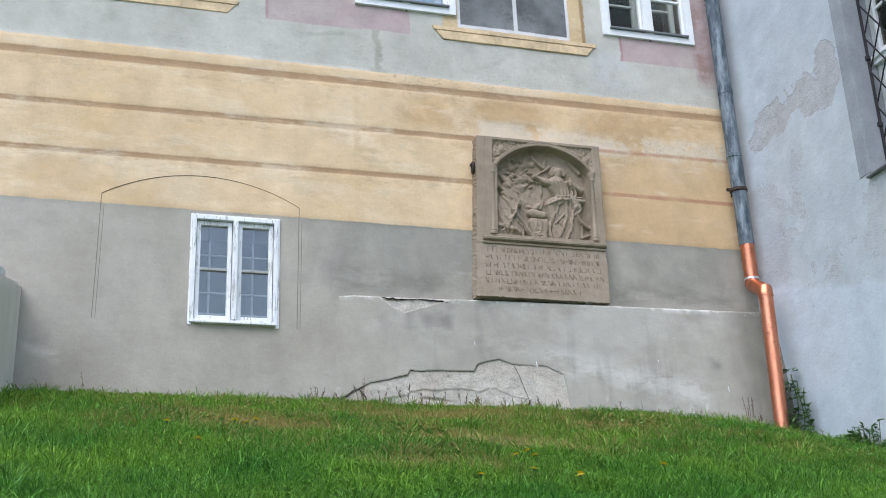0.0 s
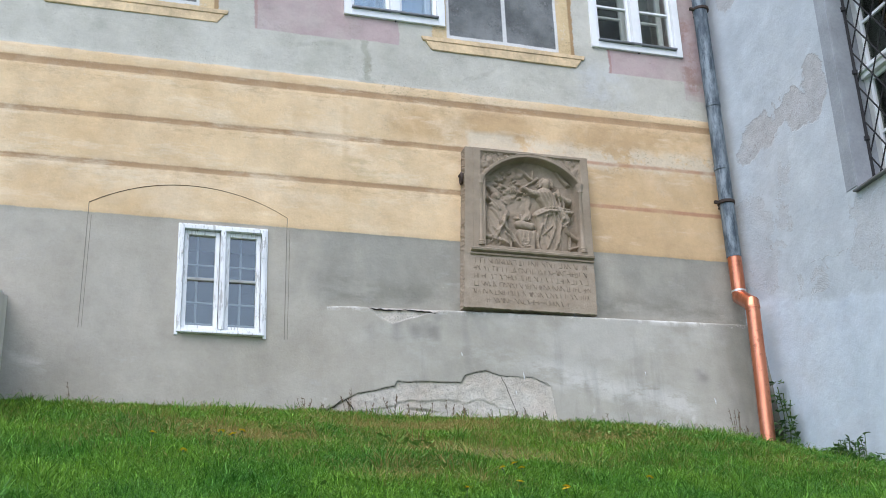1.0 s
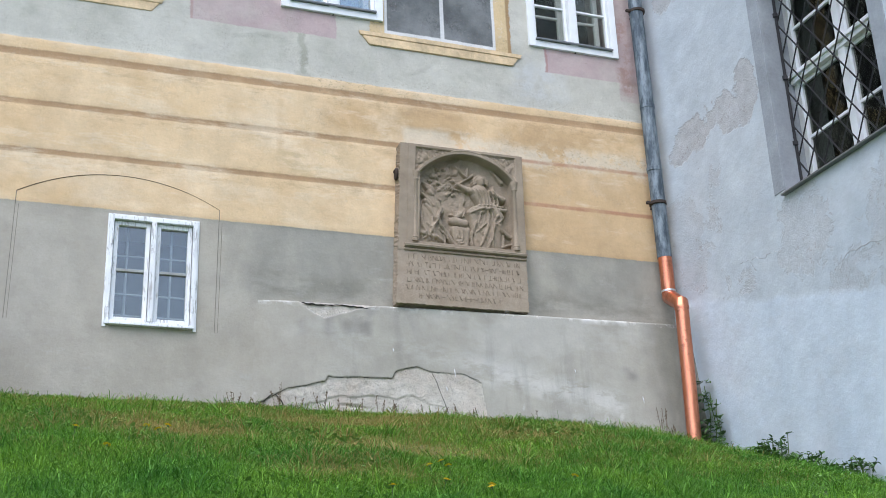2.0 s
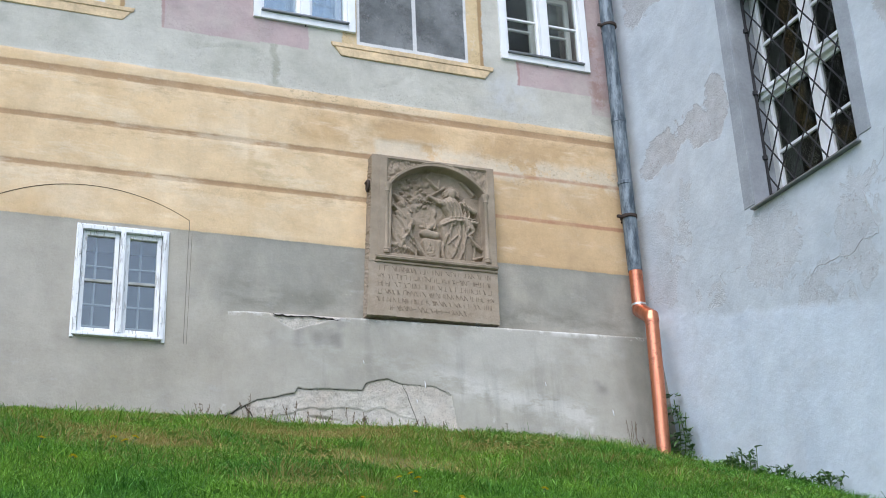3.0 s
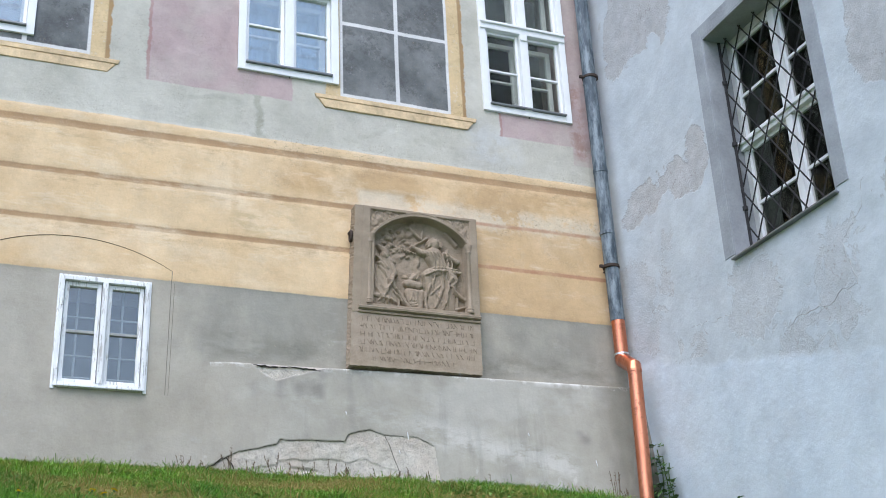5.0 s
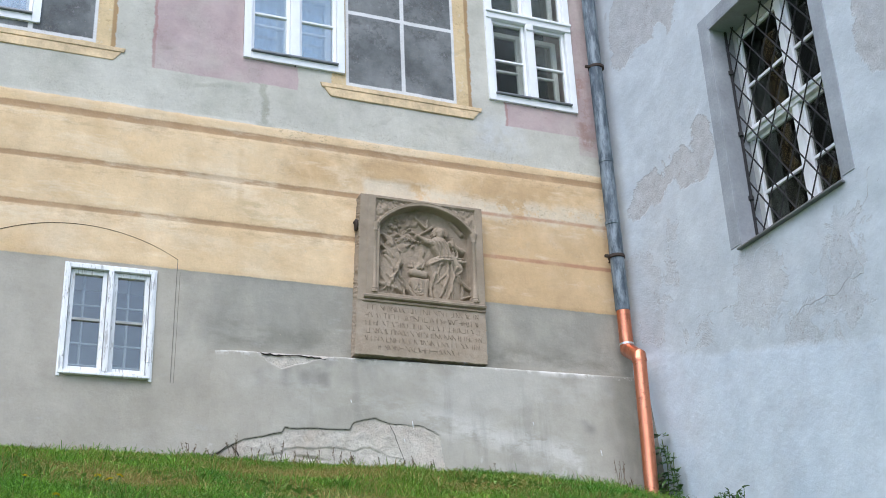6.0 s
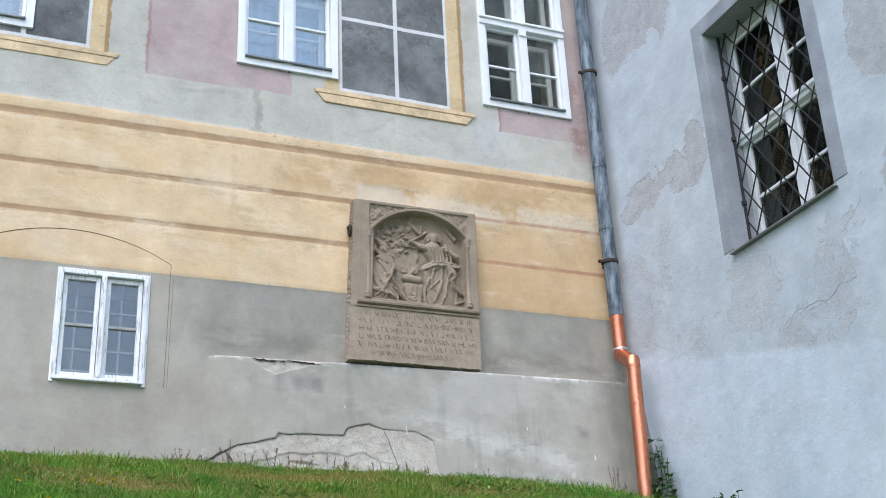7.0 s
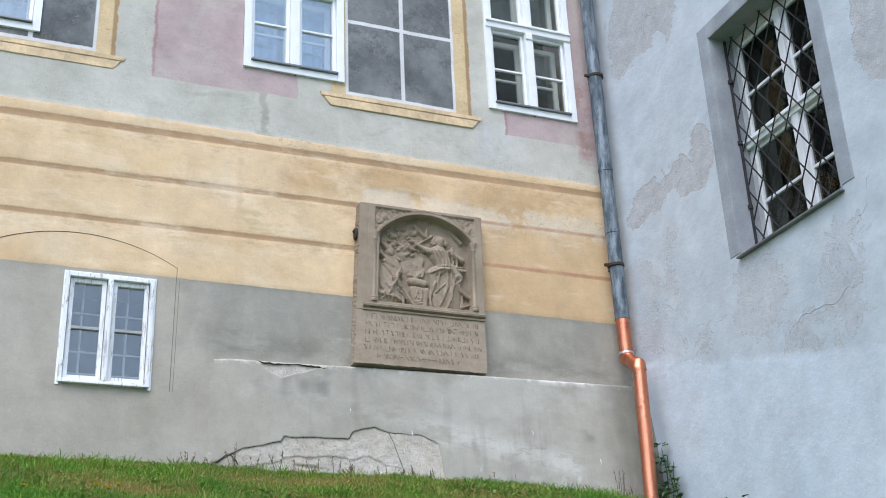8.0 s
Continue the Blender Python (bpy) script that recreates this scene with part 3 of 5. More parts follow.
def tube(points, radius, sides=10, bm=None, caps=True):
    """A round bar along a line of points."""
    bm = bm or bmesh.new()
    pts = [Vector(q) for q in points]
    rings = []
    side = None
    for i, q in enumerate(pts):
        d = (pts[min(i + 1, len(pts) - 1)] - pts[max(i - 1, 0)]).normalized()
        if side is None:
            side = d.orthogonal().normalized()
        side = (side - d * side.dot(d)).normalized()
        up = d.cross(side)
        r = radius[i] if isinstance(radius, (list, tuple)) else radius
        rings.append([bm.verts.new(q + (side * math.cos(a) + up * math.sin(a)) * r) for a in (2 * math.pi * k / sides for k in range(sides))])
    for a, b in zip(rings, rings[1:]):
        for k in range(sides):
            bm.faces.new((a[k], a[(k + 1) % sides], b[(k + 1) % sides], b[k]))
    if caps:
        bm.faces.new(rings[0][::-1])
        bm.faces.new(rings[-1])
    return bm


def ground_z(x, y):
    """Height of the lawn: a bank that steepens away from the wall."""
    s = np.clip(5.2 - y, 0.0, 10.0)
    t = np.clip((x - 1.1) / 1.3, 0, 1)
    base = 3.705 - 0.004 * np.clip(x + 1, -6, 6) - 0.13 * t * t * (3 - 2 * t)
    lump = 0.02 * np.sin(1.7 * x + 0.6 * y) * np.sin(1.3 * y + 0.4) + 0.012 * np.sin(4.1 * x - 2.2 * y)
    return base - 0.28 * s - 0.0237 * np.minimum(s, 8.0) ** 2 - 0.25 * np.clip(s - 8.0, 0, 2) + lump * np.clip(s * 2, 0.2, 1)


def smooth_noise(a, b, scale, seed=0):
    """Cheap layered waves for uneven plaster."""
    rng = np.random.RandomState(seed)
    out = np.zeros_like(a)
    for k in range(14):
        f = scale * (0.6 + 0.22 * k)
        th, ph = rng.uniform(0, math.pi * 2, 2)
        out += np.sin(f * (a * math.cos(th) + b * math.sin(th)) + ph) / (1 + 0.35 * k)
    return out / 4.0


def sheet_wall(name, us, vs, holes, place, depth, back, material):
    """A wall skin on a grid of u and v with rectangular openings, its reveals and its back. place(u, v, d) gives the point d behind the face."""
    verts, faces, keep = [], [], {}
    uu, vv = np.meshgrid(us, vs, indexing="ij")
    dd = depth(uu, vv)
    nu, nv = len(us), len(vs)
    front = [place(us[i], vs[j], dd[i, j]) for i in range(nu) for j in range(nv)]
    verts += front
    for i in range(nu - 1):
        for j in range(nv - 1):
            u, v = (us[i] + us[i + 1]) / 2, (vs[j] + vs[j + 1]) / 2
            if any(h[0] < u < h[1] and h[2] < v < h[3] for h in holes):
                continue
            faces.append((i * nv + j, (i + 1) * nv + j, (i + 1) * nv + j + 1, i * nv + j + 1))
    nfront = len(faces)

    def quad(*pts):
        k = len(verts)
        verts.extend(pts)
        faces.append((k, k + 1, k + 2, k + 3))

    for u0, u1, v0, v1 in holes:
        for (a, b), (c, d) in (((u0, v0), (u1, v0)), ((u1, v0), (u1, v1)), ((u1, v1), (u0, v1)), ((u0, v1), (u0, v0))):
            quad(place(a, b, 0.0), place(c, d, 0.0), place(c, d, back), place(a, b, back))
    u0, u1, v0, v1 = us[0], us[-1], vs[0], vs[-1]
    for (a, b), (c, d) in (((u0, v0), (u1, v0)), ((u1, v0), (u1, v1)), ((u1, v1), (u0, v1)), ((u0, v1), (u0, v0))):
        quad(place(a, b, 0.0), place(c, d, 0.0), place(c, d, back), place(a, b, back))
    # the back, in strips between the openings
    cuts_u = sorted({u0, u1, *[h[0] for h in holes], *[h[1] for h in holes]})
    cuts_v = sorted({v0, v1, *[h[2] for h in holes], *[h[3] for h in holes]})
    for a, b in zip(cuts_u, cuts_u[1:]):
        for c, d in zip(cuts_v, cuts_v[1:]):
            if not any(h[0] < (a + b) / 2 < h[1] and h[2] < (c + d) / 2 < h[3] for h in holes):
                quad(place(a, c, back), place(b, c, back), place(b, d, back), place(a, d, back))
    me = bpy.data.meshes.new(name)
    me.from_pydata(verts, [], faces)
    me.materials.append(material)
    for poly in me.polygons[:nfront]:
        poly.use_smooth = True
    return new(name, me)


def cuts(a, b, step, extra):
    """Grid lines from a to b that pass through the extra values."""
    stops = sorted({a, b, *[e for e in extra if a < e < b]})
    out = []
    for p, q in zip(stops, stops[1:]):
        n = max(1, round((q - p) / step))
        out += [p + (q - p) * k / n for k in range(n)]
    return out + [b]


# ---- ground ----
def lay_ground():
    xs = np.array(sorted({*np.round(np.arange(-9, 6.01, 0.15), 3), -1500, -300, -80, -30, -14, 12, 30, 80, 300, 1500}))
    ys = np.array(sorted({*np.round(np.arange(-8, 6.01, 0.15), 3), -1500, -300, -80, -30, -14, 12, 30, 80, 300, 1500}))
    xx, yy = np.meshgrid(xs, ys, indexing="ij")
    zz = ground_z(xx, yy)
    n = len(ys)
    verts = np.stack([xx, yy, zz], -1).reshape(-1, 3).tolist()
    faces = [(i * n + j, (i + 1) * n + j, (i + 1) * n + j + 1, i * n + j + 1) for i in range(len(xs) - 1) for j in range(n - 1)]
    me = bpy.data.meshes.new("ground")
    me.from_pydata(verts, [], faces)
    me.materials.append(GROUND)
    for poly in me.polygons:
        poly.use_smooth = True
    tagged(new("ground", me), "sloping bank of soil under green lawn", "ground", kind="structure")


lay_ground()

# ---- the painted facade ----
FACE = 5.5
CORNER = 2.45
WINDOW_A, WINDOW_B, WINDOW_C = (-0.962, -0.104, 7.135, 8.8), (1.227, 2.096, 7.135, 8.8), (-3.40, -2.54, 7.12, 8.8)
LOW_WINDOW = (-2.183, -1.562, 4.362, 5.178)
HOLES = [LOW_WINDOW, WINDOW_A, WINDOW_B, WINDOW_C]


def band(v, a, b, e):
    return np.clip((v - a) / e + 0.5, 0, 1) * np.clip((b - v) / e + 0.5, 0, 1)


def facade_depth(x, z):
    d = 0.006 * smooth_noise(x, z, 2.2, 1) + 0.0025 * smooth_noise(x, z, 11.0, 2)
    edge = 0.012 * smooth_noise(x, z, 9.0, 3)
    d -= 0.006 * band(z + edge * 0.3, 5.22, 6.53, 0.02)
    zl = z - 0.0055 * (x + 0.3)
    d += 0.004 * (band(zl, 6.39, 6.449, 0.015) + (x < 0.05) * (band(zl, 5.992, 6.037, 0.015) + band(zl, 5.61, 5.653, 0.015)))
    d += 0.006 * band(x + edge, 0.08, 0.66, 0.03) * band(z + edge, 5.9, 6.185, 0.03)
    d += 0.005 * (smooth_noise(x, z, 5.0, 4) > 0.35) * (z > 6.53)
    d += 0.03 * band(x, 0.1, 0.94, 0.06) * band(z, 4.8, 5.9, 0.06)  # the wall is cut back behind the memorial stone
    return d


wall = sheet_wall(
    "wall_north",
    cuts(-8.0, CORNER, 0.03, [h for q in HOLES for h in q[:2]]),
    cuts(3.0, 10.2, 0.02, [h for q in HOLES for h in q[2:]]),
    HOLES, lambda u, v, d: (u, FACE + d, v), facade_depth, 0.5, FACADE)
tagged(wall, "old facade with yellow banded plaster above grey render", "wall", kind="structure")


def painted_sill(x0, x1):
    """The shallow moulded sill under a mock window: two stepped courses with slanted ends."""
    e = thing("painted_sill", ((x0 + x1) / 2, FACE, 6.96), "yellow plaster sill moulding under a mock window", "moulding", "window sills", "structure")
    for name, lo, hi, z0, z1, out in (("upper_course", 0.0, 0.015, 6.985, 7.025, 0.016), ("lower_course", 0.03, 0.09, 6.905, 6.985, 0.012)):
        bm = bmesh.new()
        ring = []
        for x, z in ((x0 + hi, z0), (x1 - hi, z0), (x1 - lo, z1), (x0 + lo, z1)):
            ring.append((bm.verts.new((x, FACE - out, z)), bm.verts.new((x, FACE + 0.05, z))))
        bm.faces.new([a for a, b in ring])
        for (a, b), (c, d) in zip(ring, ring[1:] + ring[:1]):
            bm.faces.new((c, a, b, d))
        bmesh.ops.bevel(bm, geom=bm.edges[:], offset=0.004, segments=2, affect="EDGES")
        part(name, bm, TRIM_YELLOW, e)


painted_sill(-0.313, 1.15)
painted_sill(-3.35, -1.888)

# the incised outline of a walled-up arch round the low window
arch = thing("arch_outline", (-2.13, FACE, 4.9), "thin incised outline of a walled-up arch", "joint", kind="structure")
half, mid, spring, crown = 0.712, -2.117, 5.294, 5.49
radius = (half ** 2 + (crown - spring) ** 2) / (2 * (crown - spring))
span = math.asin(half / radius)

def on_face(x, z, out=0.0):
    return (x, FACE - out + float(facade_depth(np.array(x), np.array(z))), z)


part("arch_line", tube([on_face(mid + radius * math.sin(a), crown - radius + radius * math.cos(a)) for a in np.linspace(-span, span, 60)], [0.0036 - 0.0016 * k / 59 for k in range(60)], 6), ARCH_JOINT, arch)
for side, low in ((mid - half, 4.36), (mid + half, 4.35)):
    part("side_line", tube([on_face(side - 0.01 * k, spring - (spring - low) * k) for k in np.linspace(0, 1, 30)], 0.0024, 6), SCORED, arch)
    part("side_line", tube([on_face(side + 0.022 - 0.01 * k, 5.2 - (5.2 - low) * k) for k in np.linspace(0, 1, 24)], 0.0018, 6), SCORED, arch)


# ---- the rendered plinth with its broken foot ----
PLINTH_TOP, PLINTH_LEFT = 4.632, -1.27


def plinth_out(x, z):
    k = np.clip((x - PLINTH_LEFT) / (CORNER - PLINTH_LEFT), 0, 1)
    return -0.018 + 0.17 * k ** 0.75 + 0.09 * k * np.clip((PLINTH_TOP - z) / 0.9, 0, 1.2)


def break_line(x):
    """Top edge of the patch where the render has fallen off."""
    return np.interp(x, [-1.18, -0.97, -0.885, -0.608, -0.59, -0.11, -0.081, 0.084, 0.193, 0.439, 0.583, 0.62],
                     [3.80, 3.926, 3.967, 4.031, 4.066, 4.072, 4.129, 4.171, 4.128, 4.125, 4.056, 3.75])


def build_plinth():
    us, vs = np.array(cuts(PLINTH_LEFT, CORNER, 0.007, [])), np.array(cuts(3.55, PLINTH_TOP, 0.007, []))
    xx, zz = np.meshgrid(us, vs, indexing="ij")
    jag = 0.007 * smooth_noise(xx, zz, 40.0, 7) + 0.005 * smooth_noise(xx, zz, 95.0, 14)
    lost = (zz + jag < break_line(xx)) & (xx > -1.17)
    seam = 0.2 + (4.13 - zz) * 0.36
    gone = lost & (xx + jag * 2 < seam)
    scaled = lost & ~gone & (xx < 0.62 - 0.5 * np.clip(zz - 4.0, 0, 1))
    out = plinth_out(xx, zz) + 0.006 * smooth_noise(xx, zz, 2.5, 8) + 0.002 * smooth_noise(xx, zz, 14.0, 9)
    # the fallen layers: a pale undercoat, with holes down to the masonry below a ragged inner edge
    inner = 3.93 + 0.03 * smooth_noise(xx, zz, 7.0, 15) + 0.028 * smooth_noise(xx, zz, 24.0, 20) + 0.014 * smooth_noise(xx, zz, 60.0, 16) - 0.25 * np.clip(np.abs(xx + 0.22) - 0.3, 0, 1)
    coat_off = np.clip((inner - zz) / 0.008, 0, 1)
    deep = 0.011 + 0.006 * smooth_noise(xx, zz, 9.0, 10) + 0.004 * smooth_noise(xx, zz, 38.0, 11) + 0.003 * smooth_noise(xx, zz, 95.0, 17) + 0.008 * coat_off
    hollow = 0.03 * np.clip(1 - np.hypot((xx + 0.40) / 0.13, (zz - 3.85 + 0.1 * (xx + 0.4)) / 0.02), 0, 1)
    out = np.where(gone, out - np.clip(deep + hollow, 0.006, 0.09) * np.clip((0.5 - xx) / 0.4, 0.4, 1.0), out)
    out = np.where(scaled, out - 0.004 - 0.002 * smooth_noise(xx, zz, 30.0, 18) - 0.0015 * smooth_noise(xx, zz, 95.0, 19), out)
    gone = gone | scaled
    chip = (zz > 4.63 - 0.12 * np.clip(1 - np.abs(xx + 0.62) / 0.2, 0, 1) - 0.05 * np.clip(1 - np.abs(xx + 0.42) / 0.2, 0, 1) + 0.015 * smooth_noise(xx, zz, 22, 12)) & (xx > -0.8) & (xx < -0.22)
    out = np.where(chip, out - 0.010 + 0.003 * smooth_noise(xx, zz, 60, 13), out)
    rim = np.clip((zz - PLINTH_TOP + 0.012) / 0.012, 0, 1)
    out = out - 0.008 * rim
    nv = len(vs)
    verts = np.stack([xx, FACE - out, zz], -1).reshape(-1, 3).tolist()
    faces, slots = [], []
    for i in range(len(us) - 1):
        for j in range(nv - 1):
            faces.append((i * nv + j, (i + 1) * nv + j, (i + 1) * nv + j + 1, i * nv + j + 1))
            slots.append(int(gone[i, j] and gone[i + 1, j + 1] or chip[i, j]))
    k = len(verts)
    for i in range(len(us)):
        verts.append((us[i], FACE + 0.05, PLINTH_TOP + 0.012))
    for i in range(len(us) - 1):
        faces.append((i * nv + nv - 1, (i + 1) * nv + nv - 1, k + i + 1, k + i))
        slots.append(0)
    b = len(verts)
    for j in range(nv):
        verts.append((us[0], FACE + 0.05, vs[j]))
    for j in range(nv - 1):
        faces.append((j + 1, j, b + j, b + j + 1)[::-1])
        slots.append(0)
    me = bpy.data.meshes.new("plinth")
    me.from_pydata(verts, [], faces)
    me.materials.append(PLINTH)
    me.materials.append(OLD_MORTAR)
    for poly, slot in zip(me.polygons, slots):
        poly.material_index, poly.use_smooth = slot, True
    ob = tagged(new("plinth", me), "projecting grey cement plinth with a broken foot", "plinth", kind="structure")

    def crack(pts, r, name="crack"):
        line = []
        for (x0, z0), (x1, z1) in zip(pts, pts[1:]):
            n = max(2, int(math.hypot(x1 - x0, z1 - z0) / 0.02))
            for q in range(n):
                t = q / n
                x, z = x0 + (x1 - x0) * t, z0 + (z1 - z0) * t + random.uniform(-0.005, 0.005)
                line.append((x, FACE - plinth_out(x, z) + 0.001, z))
        rr = [r * random.uniform(0.5, 1.25) for _ in line]
        rr[0] = rr[-1] = 0.001
        part(name, tube(line, rr, 5), DARK_GAP, ob)

    # dark tubes that draw the shade line under the broken edge
    xs = np.arange(-1.165, 0.2, 0.011)
    zs = break_line(xs)
    zs = zs - 0.007 * smooth_noise(xs, zs, 40.0, 7) - 0.005 * smooth_noise(xs, zs, 95.0, 14)
    for a, b in ((0, 52), (51, 96), (95, len(xs))):
        line = [(x, FACE - float(plinth_out(x, z)) + 0.004, z - 0.001) for x, z in zip(xs[a:b], zs[a:b])]
        part("crack", tube(line, [0.0008 + 0.002 * random.random() ** 2 for _ in line], 5), DARK_GAP, ob)
    crack([(0.193, 4.128), (0.225, 4.06), (0.262, 3.95), (0.315, 3.8)], 0.0018)
    crack([(0.193, 4.13), (0.439, 4.127), (0.55, 4.08), (0.59, 4.04)], 0.0015)
    crack([(-0.98, 3.93), (-0.93, 3.88), (-0.9, 3.82)], 0.004)
    crack([(-0.055, 4.62), (-0.05, 4.45), (-0.058, 4.3), (-0.05, 4.17)], 0.0016, "seam")
    crack([(-0.98, 3.93), (-1.05, 3.87), (-1.17, 3.80)], 0.005)
    for x, z, ln in ((0.37, 4.16, 0.06), (0.30, 4.02, 0.03), (1.9, 4.0, 0.05), (1.35, 4.2, 0.03), (-0.1, 4.3, 0.025)):
        part("plaster_drip", tube([(x + 0.006 * k, FACE - float(plinth_out(np.array(x), np.array(z - ln * k))) - 0.002, z - ln * k) for k in (0.0, 0.35, 0.7, 1.0)], [0.002, 0.004, 0.0035, 0.0015], 6), COPING, ob, "white plaster drip")
    crack([(-0.79, 4.622), (-0.66, 4.61), (-0.5, 4.622), (-0.33, 4.605), (-0.25, 4.6)], 0.006)


build_plinth()

# ---- the limewashed wing ----
WING = (2.77, 3.92, 5.195, 7.12)


def wing_depth(y, z):
    d = 0.010 * smooth_noise(y, z, 1.6, 21) + 0.004 * smooth_noise(y, z, 7.0, 22)
    rough = np.clip((smooth_noise(y, z, 3.0, 23) - 0.12) * 6, 0, 1) * (z > 4.8)
    fillet = np.clip((y - 4.95) / 0.5, 0, 1)
    return d + 0.004 * rough + 0.003 * rough * smooth_noise(y, z, 30.0, 24) - 0.062 * fillet * fillet


wing = sheet_wall(
    "wall_east", cuts(-3.0, FACE + 0.5, 0.03, WING[:2]), cuts(0.0, 10.2, 0.03, WING[2:]),
    [WING], lambda u, v, d: (CORNER + d, u, v), wing_depth, 0.5, LIMEWASH)
tagged(wing, "blue-white limewashed wall with flaking old plaster", "wall", kind="structure")


def wing_crack(pts, r):
    line = []
    for (y0, z0), (y1, z1) in zip(pts, pts[1:]):
        n = max(2, int(math.hypot(y1 - y0, z1 - z0) / 0.03))
        for q in range(n):
            y, z = y0 + (y1 - y0) * q / n + random.uniform(-0.014, 0.014), z0 + (z1 - z0) * q / n + random.uniform(-0.014, 0.014)
            line.append((CORNER + float(wing_depth(np.array(y), np.array(z))), y, z))
    rr = [r * random.uniform(0.4, 1.2) for _ in line]
    rr[0] = rr[-1] = 0.001
    part("crack", tube(line, rr, 5), HAIRLINE, wing)


wing_crack([(2.52, 5.2), (2.6, 5.02), (2.72, 4.92), (2.88, 4.83)], 0.002)
wing_crack([(3.5, 4.45), (3.374, 4.535), (3.17, 4.53), (3.0, 4.50), (2.9, 4.56), (2.744, 4.534), (2.77, 4.65), (2.794, 4.751), (2.83, 4.9)], 0.003)
wing_crack([(4.6, 4.9), (4.42, 4.87), (4.2, 4.83), (4.05, 4.82)], 0.002)
surround = thing("window_surround", (CORNER, 3.345, 5.3), "smooth grey plaster band round the barred window", "trim", kind="structure")
part("left_band", box(CORNER - 0.008, CORNER + 0.32, WING[1] + 0.002, WING[1] + 0.125, 5.235, 7.245, 0.004), SURROUND, surround)
part("right_band", box(CORNER - 0.008, CORNER + 0.32, WING[0] - 0.125, WING[0] - 0.002, 5.235, 7.245, 0.004), SURROUND, surround)
part("top_band", box(CORNER - 0.008, CORNER + 0.32, WING[0] - 0.002, WING[1] + 0.002, 7.122, 7.245, 0.004), SURROUND, surround)
for a, b in ((WING[1] - 0.012, WING[1] + 0.002), (WING[0] - 0.002, WING[0] + 0.012)):
    part("reveal", box(CORNER - 0.006, CORNER + 0.24, a, b, WING[2] + 0.01, WING[3], 0.002), SURROUND, surround)
part("reveal_top", box(CORNER - 0.006, CORNER + 0.24, WING[0] + 0.012, WING[1] - 0.012, WING[3] - 0.012, WING[3] + 0.002, 0.002), SURROUND, surround)


# ---- rooms behind the windows, their dimness put into a near-black colour ----
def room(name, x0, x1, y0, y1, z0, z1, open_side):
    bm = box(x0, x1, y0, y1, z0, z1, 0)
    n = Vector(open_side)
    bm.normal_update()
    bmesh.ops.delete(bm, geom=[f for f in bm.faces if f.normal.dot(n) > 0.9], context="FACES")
    tagged(mesh_object(name, bm, ROOM), "room behind the window, its dimness painted near-black", "room", kind="structure")


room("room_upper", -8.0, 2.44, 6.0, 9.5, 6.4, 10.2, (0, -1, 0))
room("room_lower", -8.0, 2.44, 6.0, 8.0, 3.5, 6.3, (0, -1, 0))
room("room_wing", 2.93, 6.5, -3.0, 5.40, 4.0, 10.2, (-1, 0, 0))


# ---- windows ----
def casement(name, x0, x1, z0, z1, y, paint, label, border, stile, post, transom, bars, glass, depth_inner, gap=0.0025, bar_paint=None):
    """A two-winged timber window seen from outside; bars: heights of glazing bars; depth_inner: place of the inner wings, or 0."""
    w = thing(name, ((x0 + x1) / 2, y, z0), label, "window", "facade windows", "structure")
    xm = (x0 + x1) / 2
    part("window_frame", box(x0, x0 + border, y - 0.022, y + 0.07, z0, z1), paint, w)
    part("window_frame", box(x1 - border, x1, y - 0.022, y + 0.07, z0, z1), paint, w)
    part("window_frame", box(x0 + border, x1 - border, y - 0.021, y + 0.07, z0, z0 + border * 0.95), paint, w)
    part("window_frame", box(x0 + border, x1 - border, y - 0.021, y + 0.07, z1 - border, z1), paint, w)
    part("mullion", box(xm - post / 2, xm + post / 2, y - 0.03, y + 0.06, z0 + border * 0.95, z1 - border), paint, w)
    levels = [z0 + border * 0.95, z1 - border]
    if transom:
        levels = [levels[0], transom - 0.045, transom + 0.045, levels[1]]
        t = part("transom", box(x0 + 0.004, x1 - 0.004, y - 0.036, y + 0.06, transom - 0.045, transom + 0.045, 0.008), paint, w)
        part("drip_moulding", box(x0 + 0.004, x1 - 0.004, y - 0.055, y - 0.03, transom + 0.012, transom + 0.036, 0.006), paint, t)
        part("capital", box(xm - 0.035, xm + 0.035, y - 0.045, y - 0.028, transom - 0.11, transom - 0.045, 0.008), paint, t)
    for layer in ([0.0, depth_inner] if depth_inner else [0.0]):
        centre = post / 2 + gap if not layer else 0.001
        for a, b in ((x0 + border + gap, xm - centre), (xm + centre, x1 - border - gap)):
            for lo, hi in zip(levels[::2], levels[1::2]):
                lo, hi = lo + gap, hi - gap
                yy = y + 0.012 + layer
                s = stile if not layer else stile * 1.7
                sash = part("sash", box(a, a + s, yy, yy + 0.04, lo, hi), paint, w)
                part("stile", box(b - s, b, yy, yy + 0.04, lo, hi), paint, sash)
                part("rail", box(a + s, b - s, yy, yy + 0.04, lo, lo + s), paint, sash)
                part("rail", box(a + s, b - s, yy, yy + 0.04, hi - s, hi), paint, sash)
                for zb in bars:
                    if lo < zb < hi:
                        part("glazing_bar", box(a + s, b - s, yy + 0.004, yy + 0.034, zb - 0.009, zb + 0.009, 0.003), bar_paint or paint, sash)
                pane = part("pane", box(a + s * 0.8, b - s * 0.8, yy + 0.022, yy + 0.026, lo + s * 0.8, hi - s * 0.8, 0), glass, sash)
                pane.visible_shadow = False
    return w


